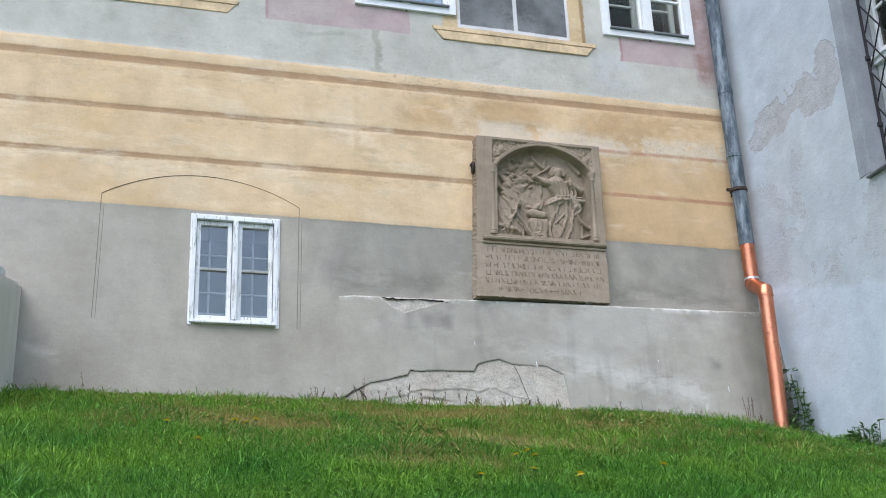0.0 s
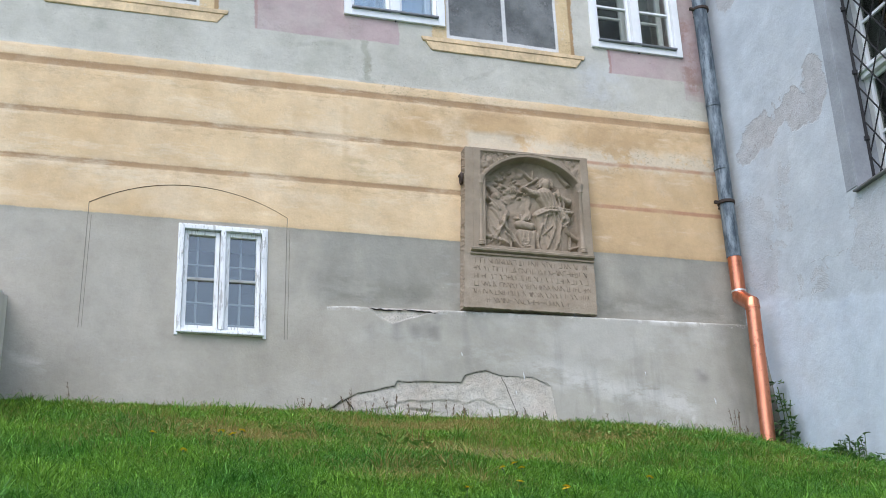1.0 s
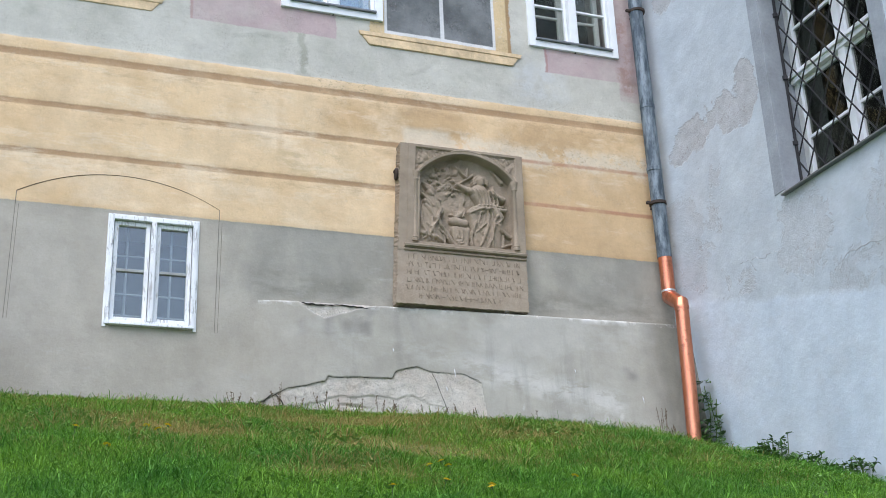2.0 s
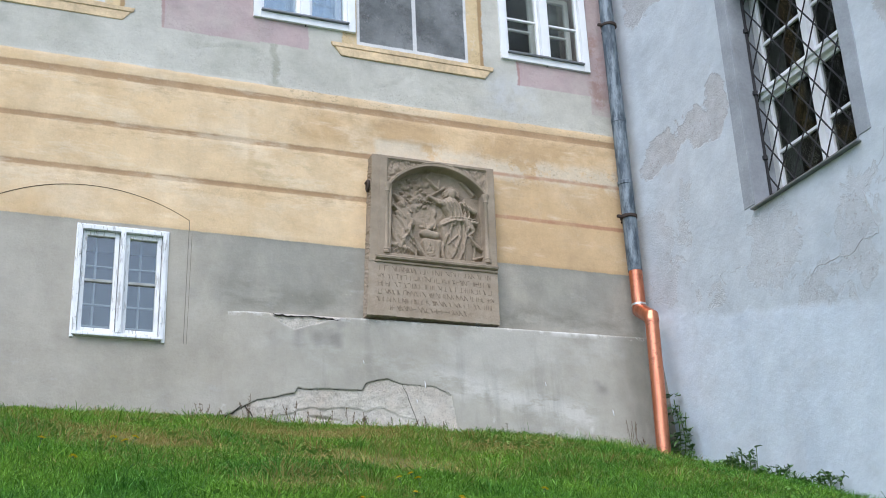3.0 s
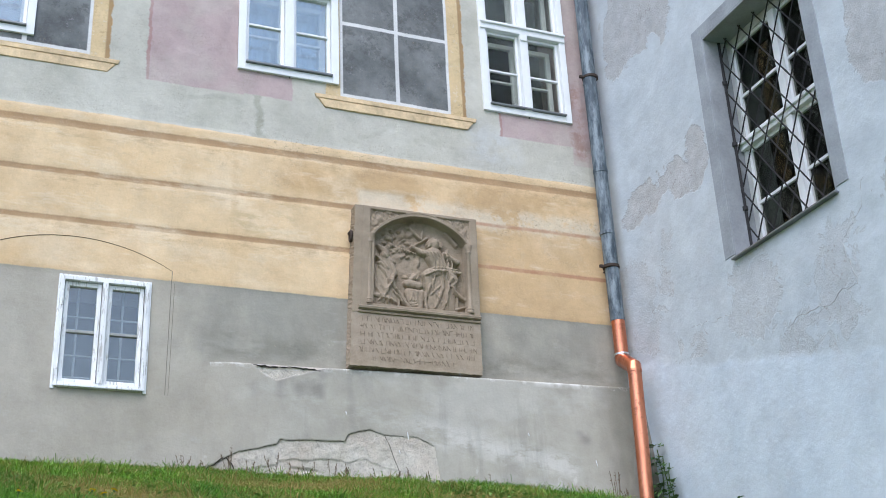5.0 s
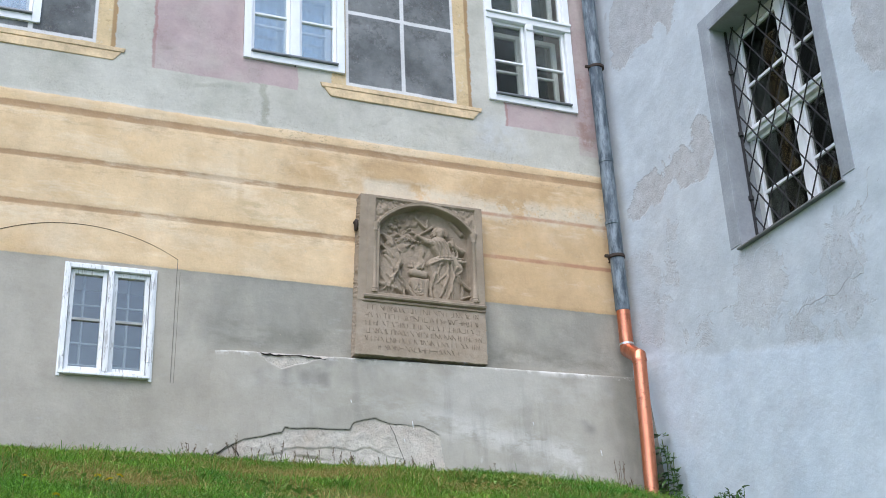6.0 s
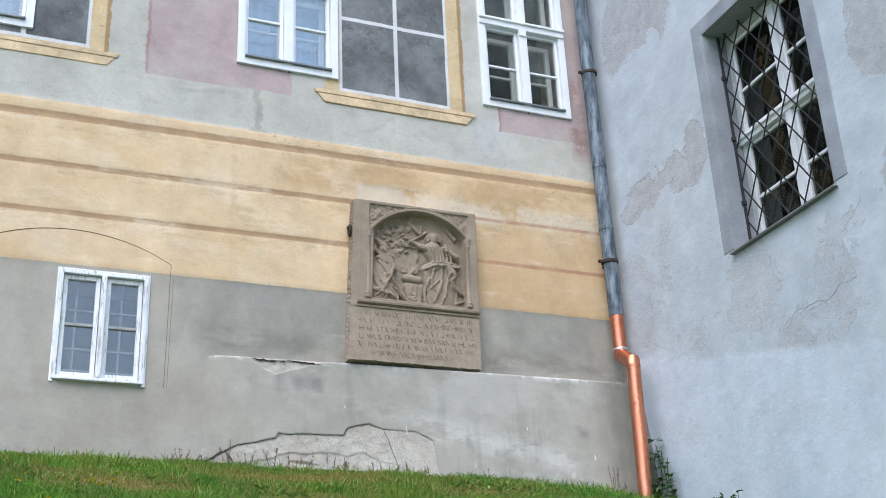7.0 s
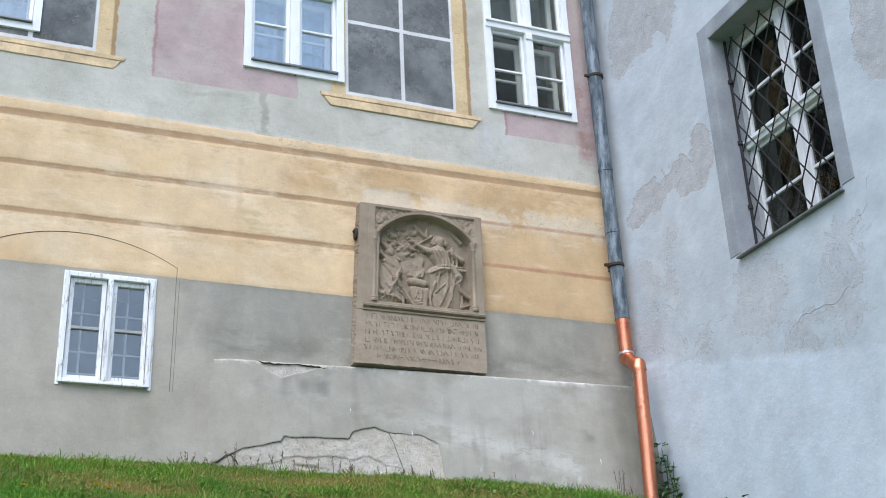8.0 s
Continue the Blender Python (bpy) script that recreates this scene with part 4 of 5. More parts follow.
# Added pale folded sheet, standing in for the bright reflection in the panes.
def reflection_sheet(name, x0, x1, z0, z1, y):
    bm = bmesh.new()
    xs = np.linspace(x0, x1, 90)
    cols = [(bm.verts.new((x, y + 0.02 * math.sin(x * 70), z0)), bm.verts.new((x, y + 0.015 * math.sin(x * 70 + 0.4), z1))) for x in xs]
    for (a, b), (c, d) in zip(cols, cols[1:]):
        bm.faces.new((a, c, d, b))
    ob = mesh_object(name, bm, REFLECTION_PALE, True)
    m = ob.modifiers.new("thickness", "SOLIDIFY")
    m.thickness = 0.004
    return tagged(ob, "added pale folded sheet that brightens the upper window like reflected sky", "curtain")


def sill_strip(w, x0, x1, y, z):
    part("window_sill", box(x0, x1, y - 0.05, y + 0.01, z, z + 0.016, 0.004), SILL_METAL, w, "grey sheet-metal sill strip")


a = casement("window_1", *WINDOW_A, FACE - 0.004, WHITE, "white double casement window with pale curtains", 0.062, 0.026, 0.075, 8.03, (7.6,), BRIGHT_GLASS, 0.16)
sill_strip(a, WINDOW_A[0] + 0.06, WINDOW_A[1] - 0.06, FACE, WINDOW_A[2] + 0.06)
b = casement("window_2", *WINDOW_B, FACE - 0.004, WHITE, "white double casement window with dark panes", 0.062, 0.026, 0.075, 8.03, (7.575,), DARK_GLASS, 0.16)
sill_strip(b, WINDOW_B[0] + 0.06, WINDOW_B[1] - 0.06, FACE, WINDOW_B[2] + 0.06)
c = casement("window_3", *WINDOW_C, FACE - 0.004, WHITE, "white double casement window partly over a mock one", 0.062, 0.026, 0.075, 8.03, (7.6,), BRIGHT_GLASS, 0.16)
sill_strip(c, WINDOW_C[0] + 0.06, WINDOW_C[1] - 0.06, FACE, WINDOW_C[2] + 0.06)
for w_, x_ in ((a, -0.533), (b, 1.662)):
    part("drain_hole", tube([(x_, FACE - 0.032, 7.118), (x_, FACE - 0.02, 7.118)], 0.006, 8), IRON, w_)
reflection_sheet("curtain", -1.05, 0.0, 7.0, 9.0, 6.12)
reflection_sheet("curtain", -3.5, -2.45, 7.0, 9.0, 6.12)

low = casement("window_4", *LOW_WINDOW, FACE - 0.002, FLAKED, "small white casement window with flaking paint", 0.03, 0.03, 0.036, None, (4.775,), LOW_GLASS, 0, 0.0045, WORN_WOOD)
part("window_sill", box(LOW_WINDOW[0] + 0.03, LOW_WINDOW[1] - 0.02, FACE - 0.045, FACE, LOW_WINDOW[2] - 0.006, LOW_WINDOW[2] + 0.010, 0.004), FLAKED, low)
for x in (LOW_WINDOW[0] - 0.012, LOW_WINDOW[1] - 0.012):
    part("side_strip", box(x, x + 0.026, FACE - 0.014, FACE + 0.03, LOW_WINDOW[2] - 0.02, LOW_WINDOW[3] + 0.004, 0.004), FLAKED, low)
for x in (LOW_WINDOW[0] + 0.02, LOW_WINDOW[1] - 0.02):
    for z in (4.5, 4.97):
        part("hinge", tube([(x, FACE - 0.028, z - 0.02), (x, FACE - 0.028, z + 0.02)], 0.006, 8), FLAKED, low)
part("top_strip", box(LOW_WINDOW[0] - 0.012, LOW_WINDOW[1] + 0.014, FACE - 0.012, FACE + 0.03, LOW_WINDOW[3] - 0.004, LOW_WINDOW[3] + 0.012, 0.004), FLAKED, low)
bars = thing("window_grille", (-1.87, FACE + 0.14, 4.4), "pale painted iron bars behind the low window", "grille")
for x in (-2.04, -1.725):
    part("upright", tube([(x, FACE + 0.14, 4.2), (x, FACE + 0.14, 5.3)], 0.009, 8), GRILLE_PAINT, bars)
for z in (4.47, 4.63, 4.82, 4.92):
    part("crossbar", tube([(-2.3, FACE + 0.125, z), (-1.45, FACE + 0.125, z)], 0.0075, 8), GRILLE_PAINT, bars)


def wing_window():
    y0, y1, z0, z1 = WING
    w = thing("window_5", (2.68, 3.345, z0), "tall white casement window behind an iron lattice", "window", kind="structure")
    X = 2.665
    ym = 3.318
    lo, hi = y0 + 0.014, y1 - 0.014
    for a_, b_ in ((lo, lo + 0.045), (hi - 0.045, hi)):
        part("window_frame", box(X, X + 0.08, a_, b_, z0 + 0.02, z1 - 0.014), FRAME_GREY, w)
    part("window_frame", box(X, X + 0.08, lo + 0.045, hi - 0.045, z0 + 0.02, z0 + 0.15), FRAME_GREY, w)
    part("window_frame", box(X, X + 0.08, lo + 0.045, hi - 0.045, z1 - 0.08, z1 - 0.014), FRAME_GREY, w)
    part("mullion", box(X - 0.02, X + 0.07, ym - 0.036, ym + 0.036, z0 + 0.15, z1 - 0.08), WHITE, w)
    t = part("transom", box(X - 0.03, X + 0.07, lo + 0.002, hi - 0.002, 6.115, 6.205, 0.008), WHITE, w)
    part("drip_moulding", box(X - 0.05, X - 0.025, lo + 0.002, hi - 0.002, 6.155, 6.185, 0.006), WHITE, t)
    for a_, b_ in ((lo + 0.045, ym - 0.036), (ym + 0.036, hi - 0.045)):
        for c_, d_, zb in ((z0 + 0.15, 6.115, 5.652), (6.205, z1 - 0.08, 6.577)):
            s = 0.03
            sash = part("sash", box(X + 0.012, X + 0.05, a_, a_ + s, c_, d_), WHITE, w)
            part("stile", box(X + 0.012, X + 0.05, b_ - s, b_, c_, d_), WHITE, sash)
            part("rail", box(X + 0.012, X + 0.05, a_ + s, b_ - s, c_, c_ + s), WHITE, sash)
            part("rail", box(X + 0.012, X + 0.05, a_ + s, b_ - s, d_ - s, d_), WHITE, sash)
            part("glazing_bar", box(X + 0.012, X + 0.045, a_ + s, b_ - s, zb - 0.012, zb + 0.012, 0.003), WHITE, sash)
            pane = part("pane", box(X + 0.03, X + 0.034, a_ + s * 0.8, b_ - s * 0.8, c_ + s * 0.8, d_ - s * 0.8, 0), WING_GLASS, sash)
            pane.visible_shadow = False
    part("window_sill", box(CORNER - 0.04, X + 0.02, y0 - 0.015, y1 + 0.012, z0 - 0.008, z0 + 0.006, 0.003), SILL_METAL, w, "grey sheet-metal sill")
    # the lattice
    g = thing("window_lattice", (2.58, 3.345, z0), "black iron diamond lattice before a tall window", "grille")
    X = 2.592
    a_, b_, c_, d_ = y0 + 0.02, y1 - 0.02, z0 + 0.012, z1 - 0.02
    for p_, q_ in (((a_, c_), (a_, d_)), ((b_, c_), (b_, d_))):
        bar = part("edge_bar", tube([(X, p_[0], p_[1]), (X, q_[0], q_[1])], 0.0115, 8), IRON, g)
        for zk in (5.62, 6.17, 6.72):
            part("collar", tube([(X - 0.004, p_[0], zk - 0.016), (X - 0.004, p_[0], zk + 0.016)], 0.021, 8), IRON, bar)
    wide, rise = 0.187, 1.55
    for slope, off in ((rise, 0.0), (-rise, 0.012)):
        k = -20
        while k < 30:
            base = a_ + k * wide
            k += 1
            ends = []
            for y in (a_, b_):
                z = c_ + slope * (y - base)
                if c_ <= z <= d_:
                    ends.append((X + off, y, z))
            for z in (c_, d_):
                y = base + (z - c_) / slope
                if a_ < y < b_:
                    ends.append((X + off, y, z))
            if len(ends) >= 2:
                part("lattice_bar", tube(ends[:2], 0.0062, 6), IRON, g)


wing_window()


# ---- carved memorial stone ----
def build_stone():
    e = thing("memorial_stone", (0.49, 5.34, 4.645), "weathered sandstone memorial with arched relief and inscription", "memorial")
    top_z, front, foot = 5.995, 5.388, 4.652

    def px(u, z):
        left = -0.011 - 0.047 * (top_z - z)
        right = 1.035 - 0.016 * (top_z - z)
        return left + (right - left) * u

    def block(u0, u1, z0, z1, y0, y1, rough=0.004, seed=0, nx=26, nz=26, ny=5):
        """A hewn block with slightly uneven faces."""
        bm = bmesh.new()
        rng = random.Random(seed)
        grid = {}

        def v(i, j, k):
            if (i, j, k) not in grid:
                z = z0 + (z1 - z0) * j / nz
                p_ = Vector((px(u0 + (u1 - u0) * i / nx, z), y0 + (y1 - y0) * k / ny, z))
                worn = rough * (2.2 if i in (0, nx) or j in (0, nz) else 1.0)
                p_ += Vector([rng.uniform(-worn, worn) * (1.0 if q == 0 and i in (0, nx) or q == 2 and j in (0, nz) else 0.35) for q in range(3)])
                if k == ny:
                    p_.y = y1
                grid[i, j, k] = bm.verts.new(p_)
            return grid[i, j, k]

        for i in range(nx):
            for j in range(nz):
                bm.faces.new((v(i, j, 0), v(i + 1, j, 0), v(i + 1, j + 1, 0), v(i, j + 1, 0)))
        for k in range(ny):
            for i in range(nx):
                bm.faces.new((v(i, 0, k + 1), v(i + 1, 0, k + 1), v(i + 1, 0, k), v(i, 0, k)))
                bm.faces.new((v(i, nz, k), v(i + 1, nz, k), v(i + 1, nz, k + 1), v(i, nz, k + 1)))
            for j in range(nz):
                bm.faces.new((v(0, j, k), v(0, j + 1, k), v(0, j + 1, k + 1), v(0, j, k + 1)))
                bm.faces.new((v(nx, j, k + 1), v(nx, j + 1, k + 1), v(nx, j + 1, k), v(nx, j, k)))
        return bm

    part("rough_edge", block(0.0, 0.07, 5.085, top_z, front + 0.004, FACE + 0.02, 0.0022, 8, 8, 90), STONE, e, "rough-hewn edge strip")
    part("inscription_slab", block(0.0, 1.0, foot, 5.085, front + 0.008, FACE + 0.02, 0.0018, 3, 60, 26), INSCRIPTION, e, "reddish stone slab with worn lettering")
    part("backing_slab", block(0.0, 1.0, 5.07, top_z + 0.002, front + 0.107, FACE + 0.03, 0.001, 4), STONE, e)
    # moulded ledge
    ledge = bmesh.new()
    prof = [(0.03, 5.075), (-0.004, 5.081), (-0.008, 5.092), (0.006, 5.101), (-0.022, 5.111), (-0.026, 5.126), (-0.004, 5.139), (0.07, 5.143)]
    cols = [[ledge.verts.new((px(u, z), front + d + random.uniform(-0.0015, 0.0015), z)) for d, z in prof] for u in np.linspace(0.045, 0.998, 40)]
    for p_, q_ in zip(cols, cols[1:]):
        for k in range(len(prof) - 1):
            ledge.faces.new((p_[k], q_[k], q_[k + 1], p_[k + 1]))
    ledge.faces.new(cols[0])
    ledge.faces.new(cols[-1][::-1])
    part("ledge", ledge, STONE, e, "moulded stone ledge under the relief")

    # the carved field, as one heightfield: flat rim, arched niche, plain raised shapes
    W, H = 0.955, 0.83
    nu, nv = 260, 230
    uu, vv = np.meshgrid(np.linspace(0, W, nu), np.linspace(0, H, nv), indexing="ij")
    cx, hw, sp, rise = 0.485, 0.386, 0.605, 0.185
    R = (hw ** 2 + rise ** 2) / (2 * rise)
    arch_top = sp + rise - R + np.sqrt(np.maximum(R * R - (uu - cx) ** 2, 0))
    inside = np.minimum(np.minimum(uu - (cx - hw), cx + hw - uu), np.minimum(vv - 0.03, arch_top - vv))
    field = np.clip(inside / 0.008, 0, 1)
    wide_top = arch_top + 0.028
    rim2 = np.minimum(np.minimum(uu - (cx - hw - 0.03), cx + hw + 0.03 - uu), np.minimum(vv - 0.6, wide_top - vv))
    h = 0.104 - 0.104 * field
    spandrel = (vv > sp + 0.005) & (rim2 < 0) & (uu > 0.06) & (uu < W - 0.06) & (vv < H - 0.022)
    leafy = 0.011 * np.abs(smooth_noise(uu, vv, 58, 31)) + 0.007 * smooth_noise(uu, vv, 110, 32)
    h = np.where(spandrel, 0.084 + leafy * 1.5, h)
    h += 0.005 * np.clip(1 - np.abs(rim2) / 0.006, 0, 1) * (vv > 0.6)
    shapes = np.zeros_like(h)
    ua = uu + 0.007 * smooth_noise(uu, vv, 26, 35) + 0.003 * smooth_noise(uu, vv, 70, 36)
    va_ = vv + 0.007 * smooth_noise(uu, vv, 26, 37) + 0.003 * smooth_noise(uu, vv, 70, 38)

    def limb(ax, ay, bx, by, ra, rb=None, lift=1.0, base=0.0):
        """A raised rounded bar from a to b, in parts of the field's width and height."""
        nonlocal shapes
        rb = ra if rb is None else rb
        ax, bx, ay, by = ax * W, bx * W, ay * H, by * H
        dx, dy = bx - ax, by - ay
        t = np.clip(((ua - ax) * dx + (va_ - ay) * dy) / max(dx * dx + dy * dy, 1e-9), 0, 1)
        d = np.hypot(ua - ax - t * dx, va_ - ay - t * dy)
        r = ra + (rb - ra) * t
        bump = np.sqrt(np.maximum(r * r - d * d, 0)) * lift + base * (d < r)
        shapes = np.maximum(shapes, bump)

    rng = random.Random(4)

    def sweep(ax, ay, bx, by, bend, r, base, n=5):
        """A curved ridge of cloth, laid over what is already raised."""
        nonlocal shapes
        under = shapes
        shapes = np.zeros_like(h)
        last = (ax, ay)
        for k in range(1, n + 1):
            t = k / n
            q = (ax + (bx - ax) * t + bend * math.sin(math.pi * t), ay + (by - ay) * t)
            limb(last[0], last[1], q[0], q[1], r, r * (1 - 0.25 * t), 1.0, 0.0)
            last = q
        ridge = shapes
        shapes = np.maximum(np.where(under > 0.012, under + ridge, ridge), (base * 0.8 + ridge) * (ridge > 0))

    # a robed shape on one side
    limb(0.22, 0.50, 0.21, 0.14, 0.06, 0.115, 0.35, 0.014)
    for ax, ay, bx, by, bend, r, base in ((0.13, 0.44, 0.20, 0.08, -0.03, 0.013, 0.03), (0.17, 0.43, 0.25, 0.26, 0.02, 0.012, 0.04), (0.30, 0.41, 0.21, 0.20, 0.02, 0.013, 0.042),
                                          (0.28, 0.36, 0.16, 0.09, 0.02, 0.012, 0.032), (0.25, 0.29, 0.43, 0.03, 0.02, 0.016, 0.034), (0.12, 0.36, 0.11, 0.10, -0.02, 0.013, 0.026),
                                          (0.22, 0.30, 0.27, 0.08, -0.02, 0.012, 0.036), (0.31, 0.22, 0.33, 0.06, 0.01, 0.011, 0.03), (0.18, 0.24, 0.23, 0.07, 0.02, 0.009, 0.046)):
        sweep(ax, ay, bx, by, bend, r, base)
    limb(0.215, 0.555, 0.22, 0.58, 0.034, 0.03, 1.0, 0.014)
    limb(0.16, 0.66, 0.215, 0.60, 0.012, 0.03, 1.0, 0.012)
    for k in range(6):
        a_ = k * math.pi / 3
        limb(0.135 + 0.022 * math.cos(a_), 0.55 + 0.026 * math.sin(a_), 0.135, 0.55, 0.010, 0.008, 1.0, 0.02)
    limb(0.14, 0.54, 0.24, 0.42, 0.010, 0.012, 1.0, 0.036)
    limb(0.27, 0.46, 0.31, 0.37, 0.022, 0.02, 1.0, 0.02)
    limb(0.17, 0.47, 0.23, 0.42, 0.02, 0.018, 1.0, 0.026)
    sweep(0.10, 0.15, 0.30, 0.09, 0.0, 0.018, 0.02)
    sweep(0.28, 0.2, 0.42, 0.03, 0.02, 0.011, 0.034)
    # a large seated shape on the other side
    limb(0.645, 0.735, 0.65, 0.71, 0.040, 0.036, 0.95, 0.02)
    for k in range(14):
        a_ = math.pi * (-0.15 + 1.3 * k / 13)
        limb(0.648 + 0.05 * math.cos(a_), 0.735 + 0.052 * math.sin(a_), 0.65 + 0.062 * math.cos(a_), 0.725 + 0.06 * math.sin(a_), 0.011, 0.010, 1.0, 0.024)
    limb(0.64, 0.61, 0.70, 0.46, 0.075, 0.064, 0.6, 0.014)
    limb(0.71, 0.42, 0.70, 0.12, 0.09, 0.12, 0.3, 0.012)
    limb(0.60, 0.61, 0.52, 0.63, 0.030, 0.022, 1.0, 0.024)
    limb(0.52, 0.63, 0.45, 0.67, 0.020, 0.015, 1.0, 0.024)
    limb(0.73, 0.62, 0.84, 0.55, 0.032, 0.024, 1.0, 0.02)
    limb(0.84, 0.55, 0.76, 0.60, 0.022, 0.018, 1.0, 0.034)
    limb(0.75, 0.60, 0.755, 0.67, 0.018, 0.012, 1.0, 0.036)
    for k in range(6):
        sweep(0.60 + 0.03 * k, 0.63, 0.63 + 0.03 * k, 0.47, 0.02, 0.007, 0.05)
    sweep(0.60, 0.44, 0.86, 0.45, 0.0, 0.017, 0.046)
    sweep(0.62, 0.47, 0.84, 0.48, 0.0, 0.010, 0.05)
    limb(0.70, 0.46, 0.585, 0.41, 0.050, 0.046, 0.7, 0.02)
    limb(0.585, 0.41, 0.62, 0.12, 0.040, 0.028, 0.7, 0.02)
    limb(0.74, 0.46, 0.80, 0.39, 0.050, 0.044, 0.7, 0.02)
    limb(0.80, 0.39, 0.80, 0.26, 0.040, 0.028, 0.7, 0.016)
    limb(0.80, 0.26, 0.91, 0.19, 0.024, 0.018, 0.9, 0.016)
    for ax, ay, bx, by, bend, r, base in ((0.70, 0.43, 0.63, 0.08, 0.03, 0.013, 0.034), (0.73, 0.42, 0.69, 0.06, 0.035, 0.012, 0.040), (0.78, 0.38, 0.74, 0.06, -0.03, 0.013, 0.034),
                                          (0.64, 0.40, 0.67, 0.15, -0.03, 0.010, 0.046), (0.60, 0.30, 0.57, 0.05, -0.02, 0.012, 0.024), (0.80, 0.30, 0.83, 0.07, 0.02, 0.012, 0.02),
                                          (0.68, 0.30, 0.60, 0.20, 0.0, 0.009, 0.046), (0.56, 0.40, 0.66, 0.45, 0.0, 0.010, 0.044), (0.76, 0.30, 0.83, 0.36, 0.01, 0.009, 0.042)):
        sweep(ax, ay, bx, by, bend, r, base)
    limb(0.66, 0.11, 0.84, 0.05, 0.015, 0.013, 0.9, 0.02)
    limb(0.83, 0.09, 0.91, 0.12, 0.013, 0.009, 1.0, 0.02)
    # branches above
    limb(0.43, 0.86, 0.53, 0.77, 0.012, 0.014, 1.0, 0.012)
    limb(0.53, 0.77, 0.545, 0.86, 0.012, 0.008, 1.0, 0.012)
    limb(0.58, 0.79, 0.47, 0.69, 0.014, 0.008, 1.0, 0.012)
    limb(0.75, 0.86, 0.84, 0.75, 0.012, 0.02, 0.9, 0.006)
    # foliage clumps
    rng = random.Random(5)
    for k in range(34):
        x, y = rng.gauss(0.30, 0.055), rng.gauss(0.65, 0.075)
        limb(x, y, x + rng.uniform(-0.03, 0.03), y + rng.uniform(-0.02, 0.02), rng.uniform(0.008, 0.02), rng.uniform(0.006, 0.014), 0.9, 0.004)
    for k in range(9):
        limb(0.34 + 0.02 * k, 0.645 - 0.004 * k, 0.345 + 0.02 * k, 0.61 + 0.008 * (k % 3), 0.008, 0.006, 1.0, 0.012)
    # shield with its crest
    for k in range(5):
        limb(0.42 + 0.028 * k, 0.22, 0.45 + 0.014 * k, 0.06, 0.03, 0.026, 0.45, 0.016)
    for k in range(7):
        limb(rng.uniform(0.43, 0.53), rng.uniform(0.08, 0.22), rng.uniform(0.43, 0.53), rng.uniform(0.08, 0.22), 0.01, 0.008, 0.9, 0.026)
    limb(0.41, 0.305, 0.52, 0.295, 0.036, 0.03, 0.75, 0.008)
    limb(0.44, 0.35, 0.47, 0.385, 0.022, 0.024, 0.8, 0.006)
    for k in range(5):
        limb(0.455 + 0.02 * (k - 2), 0.36, 0.46 + 0.026 * (k - 2), 0.41, 0.008, 0.006, 1.0, 0.012)
    # broken ground along the foot
    for k in range(26):
        x = rng.uniform(0.1, 0.9)
        limb(x, rng.uniform(0.035, 0.06), x + rng.uniform(-0.05, 0.05), rng.uniform(0.035, 0.08), 0.012, 0.012, 0.8)
    cloth = np.abs(np.sin(95 * ua + 40 * va_ + 2.5 * smooth_noise(uu, vv, 14, 39)))
    shapes = np.minimum(shapes * 1.3, 0.098) - 0.005 * cloth * np.clip((shapes - 0.03) / 0.02, 0, 1)
    ground = 0.03 * np.clip(smooth_noise(ua, va_, 40, 40), 0, 1) * (vv > 0.3) * (uu < 0.5) + 0.012 * np.clip(smooth_noise(uu, vv, 30, 41), 0, 1)
    shapes = np.maximum(shapes, ground)
    worn = 0.003 * smooth_noise(uu, vv, 38, 33) + 0.003 * smooth_noise(uu, vv, 120, 34)
    h = np.where(field > 0.99, np.maximum(h, shapes) + worn, h + worn * 0.4)
    zz = 5.13 + vv * (top_z - 5.13) / H
    verts = [(px(0.064 + 0.936 * u / W, z), front + (0.104 - d), z) for u, z, d in zip(uu.ravel(), zz.ravel(), h.ravel())]
    faces = [(i * nv + j, (i + 1) * nv + j, (i + 1) * nv + j + 1, i * nv + j + 1) for i in range(nu - 1) for j in range(nv - 1)]
    edge = [i * nv for i in range(nu)] + [(nu - 1) * nv + j for j in range(1, nv)] + [i * nv + nv - 1 for i in range(nu - 2, -1, -1)] + [j for j in range(nv - 2, 0, -1)]
    k = len(verts)
    verts += [(verts[q][0], FACE - 0.02, verts[q][2]) for q in edge]
    n = len(edge)
    faces += [(edge[(q + 1) % n], edge[q], k + q, k + (q + 1) % n) for q in range(n)]
    me = bpy.data.meshes.new("relief")
    me.from_pydata(verts, [], faces)
    me.materials.append(STONE)
    for poly in me.polygons[:(nu - 1) * (nv - 1)]:
        poly.use_smooth = True
    ob = new("relief", me)
    ob.parent, ob.matrix_parent_inverse = e, e.matrix_world.inverted()
    tagged(ob, "arched carved relief of raised plain shapes")

    # side columns with capital and base
    for u, lean in ((0.128, 0.0), (0.925, 0.0)):
        z0, z1 = 5.165, 5.70
        pts, rr = [], []
        for z, r in ((5.16, 0.030), (5.175, 0.032), (5.183, 0.024), (5.195, 0.028), (5.21, 0.019), (5.42, 0.019), (5.675, 0.018), (5.685, 0.025), (5.70, 0.020), (5.72, 0.028), (5.745, 0.032), (5.755, 0.032)):
            pts.append((px(u, z), front + 0.012, z))
            rr.append(r)
        part("column", tube(pts, rr, 14), STONE, e, smooth=True)

    # worn lettering that cannot be read, as short bars darker than the slab
    rng = random.Random(11)
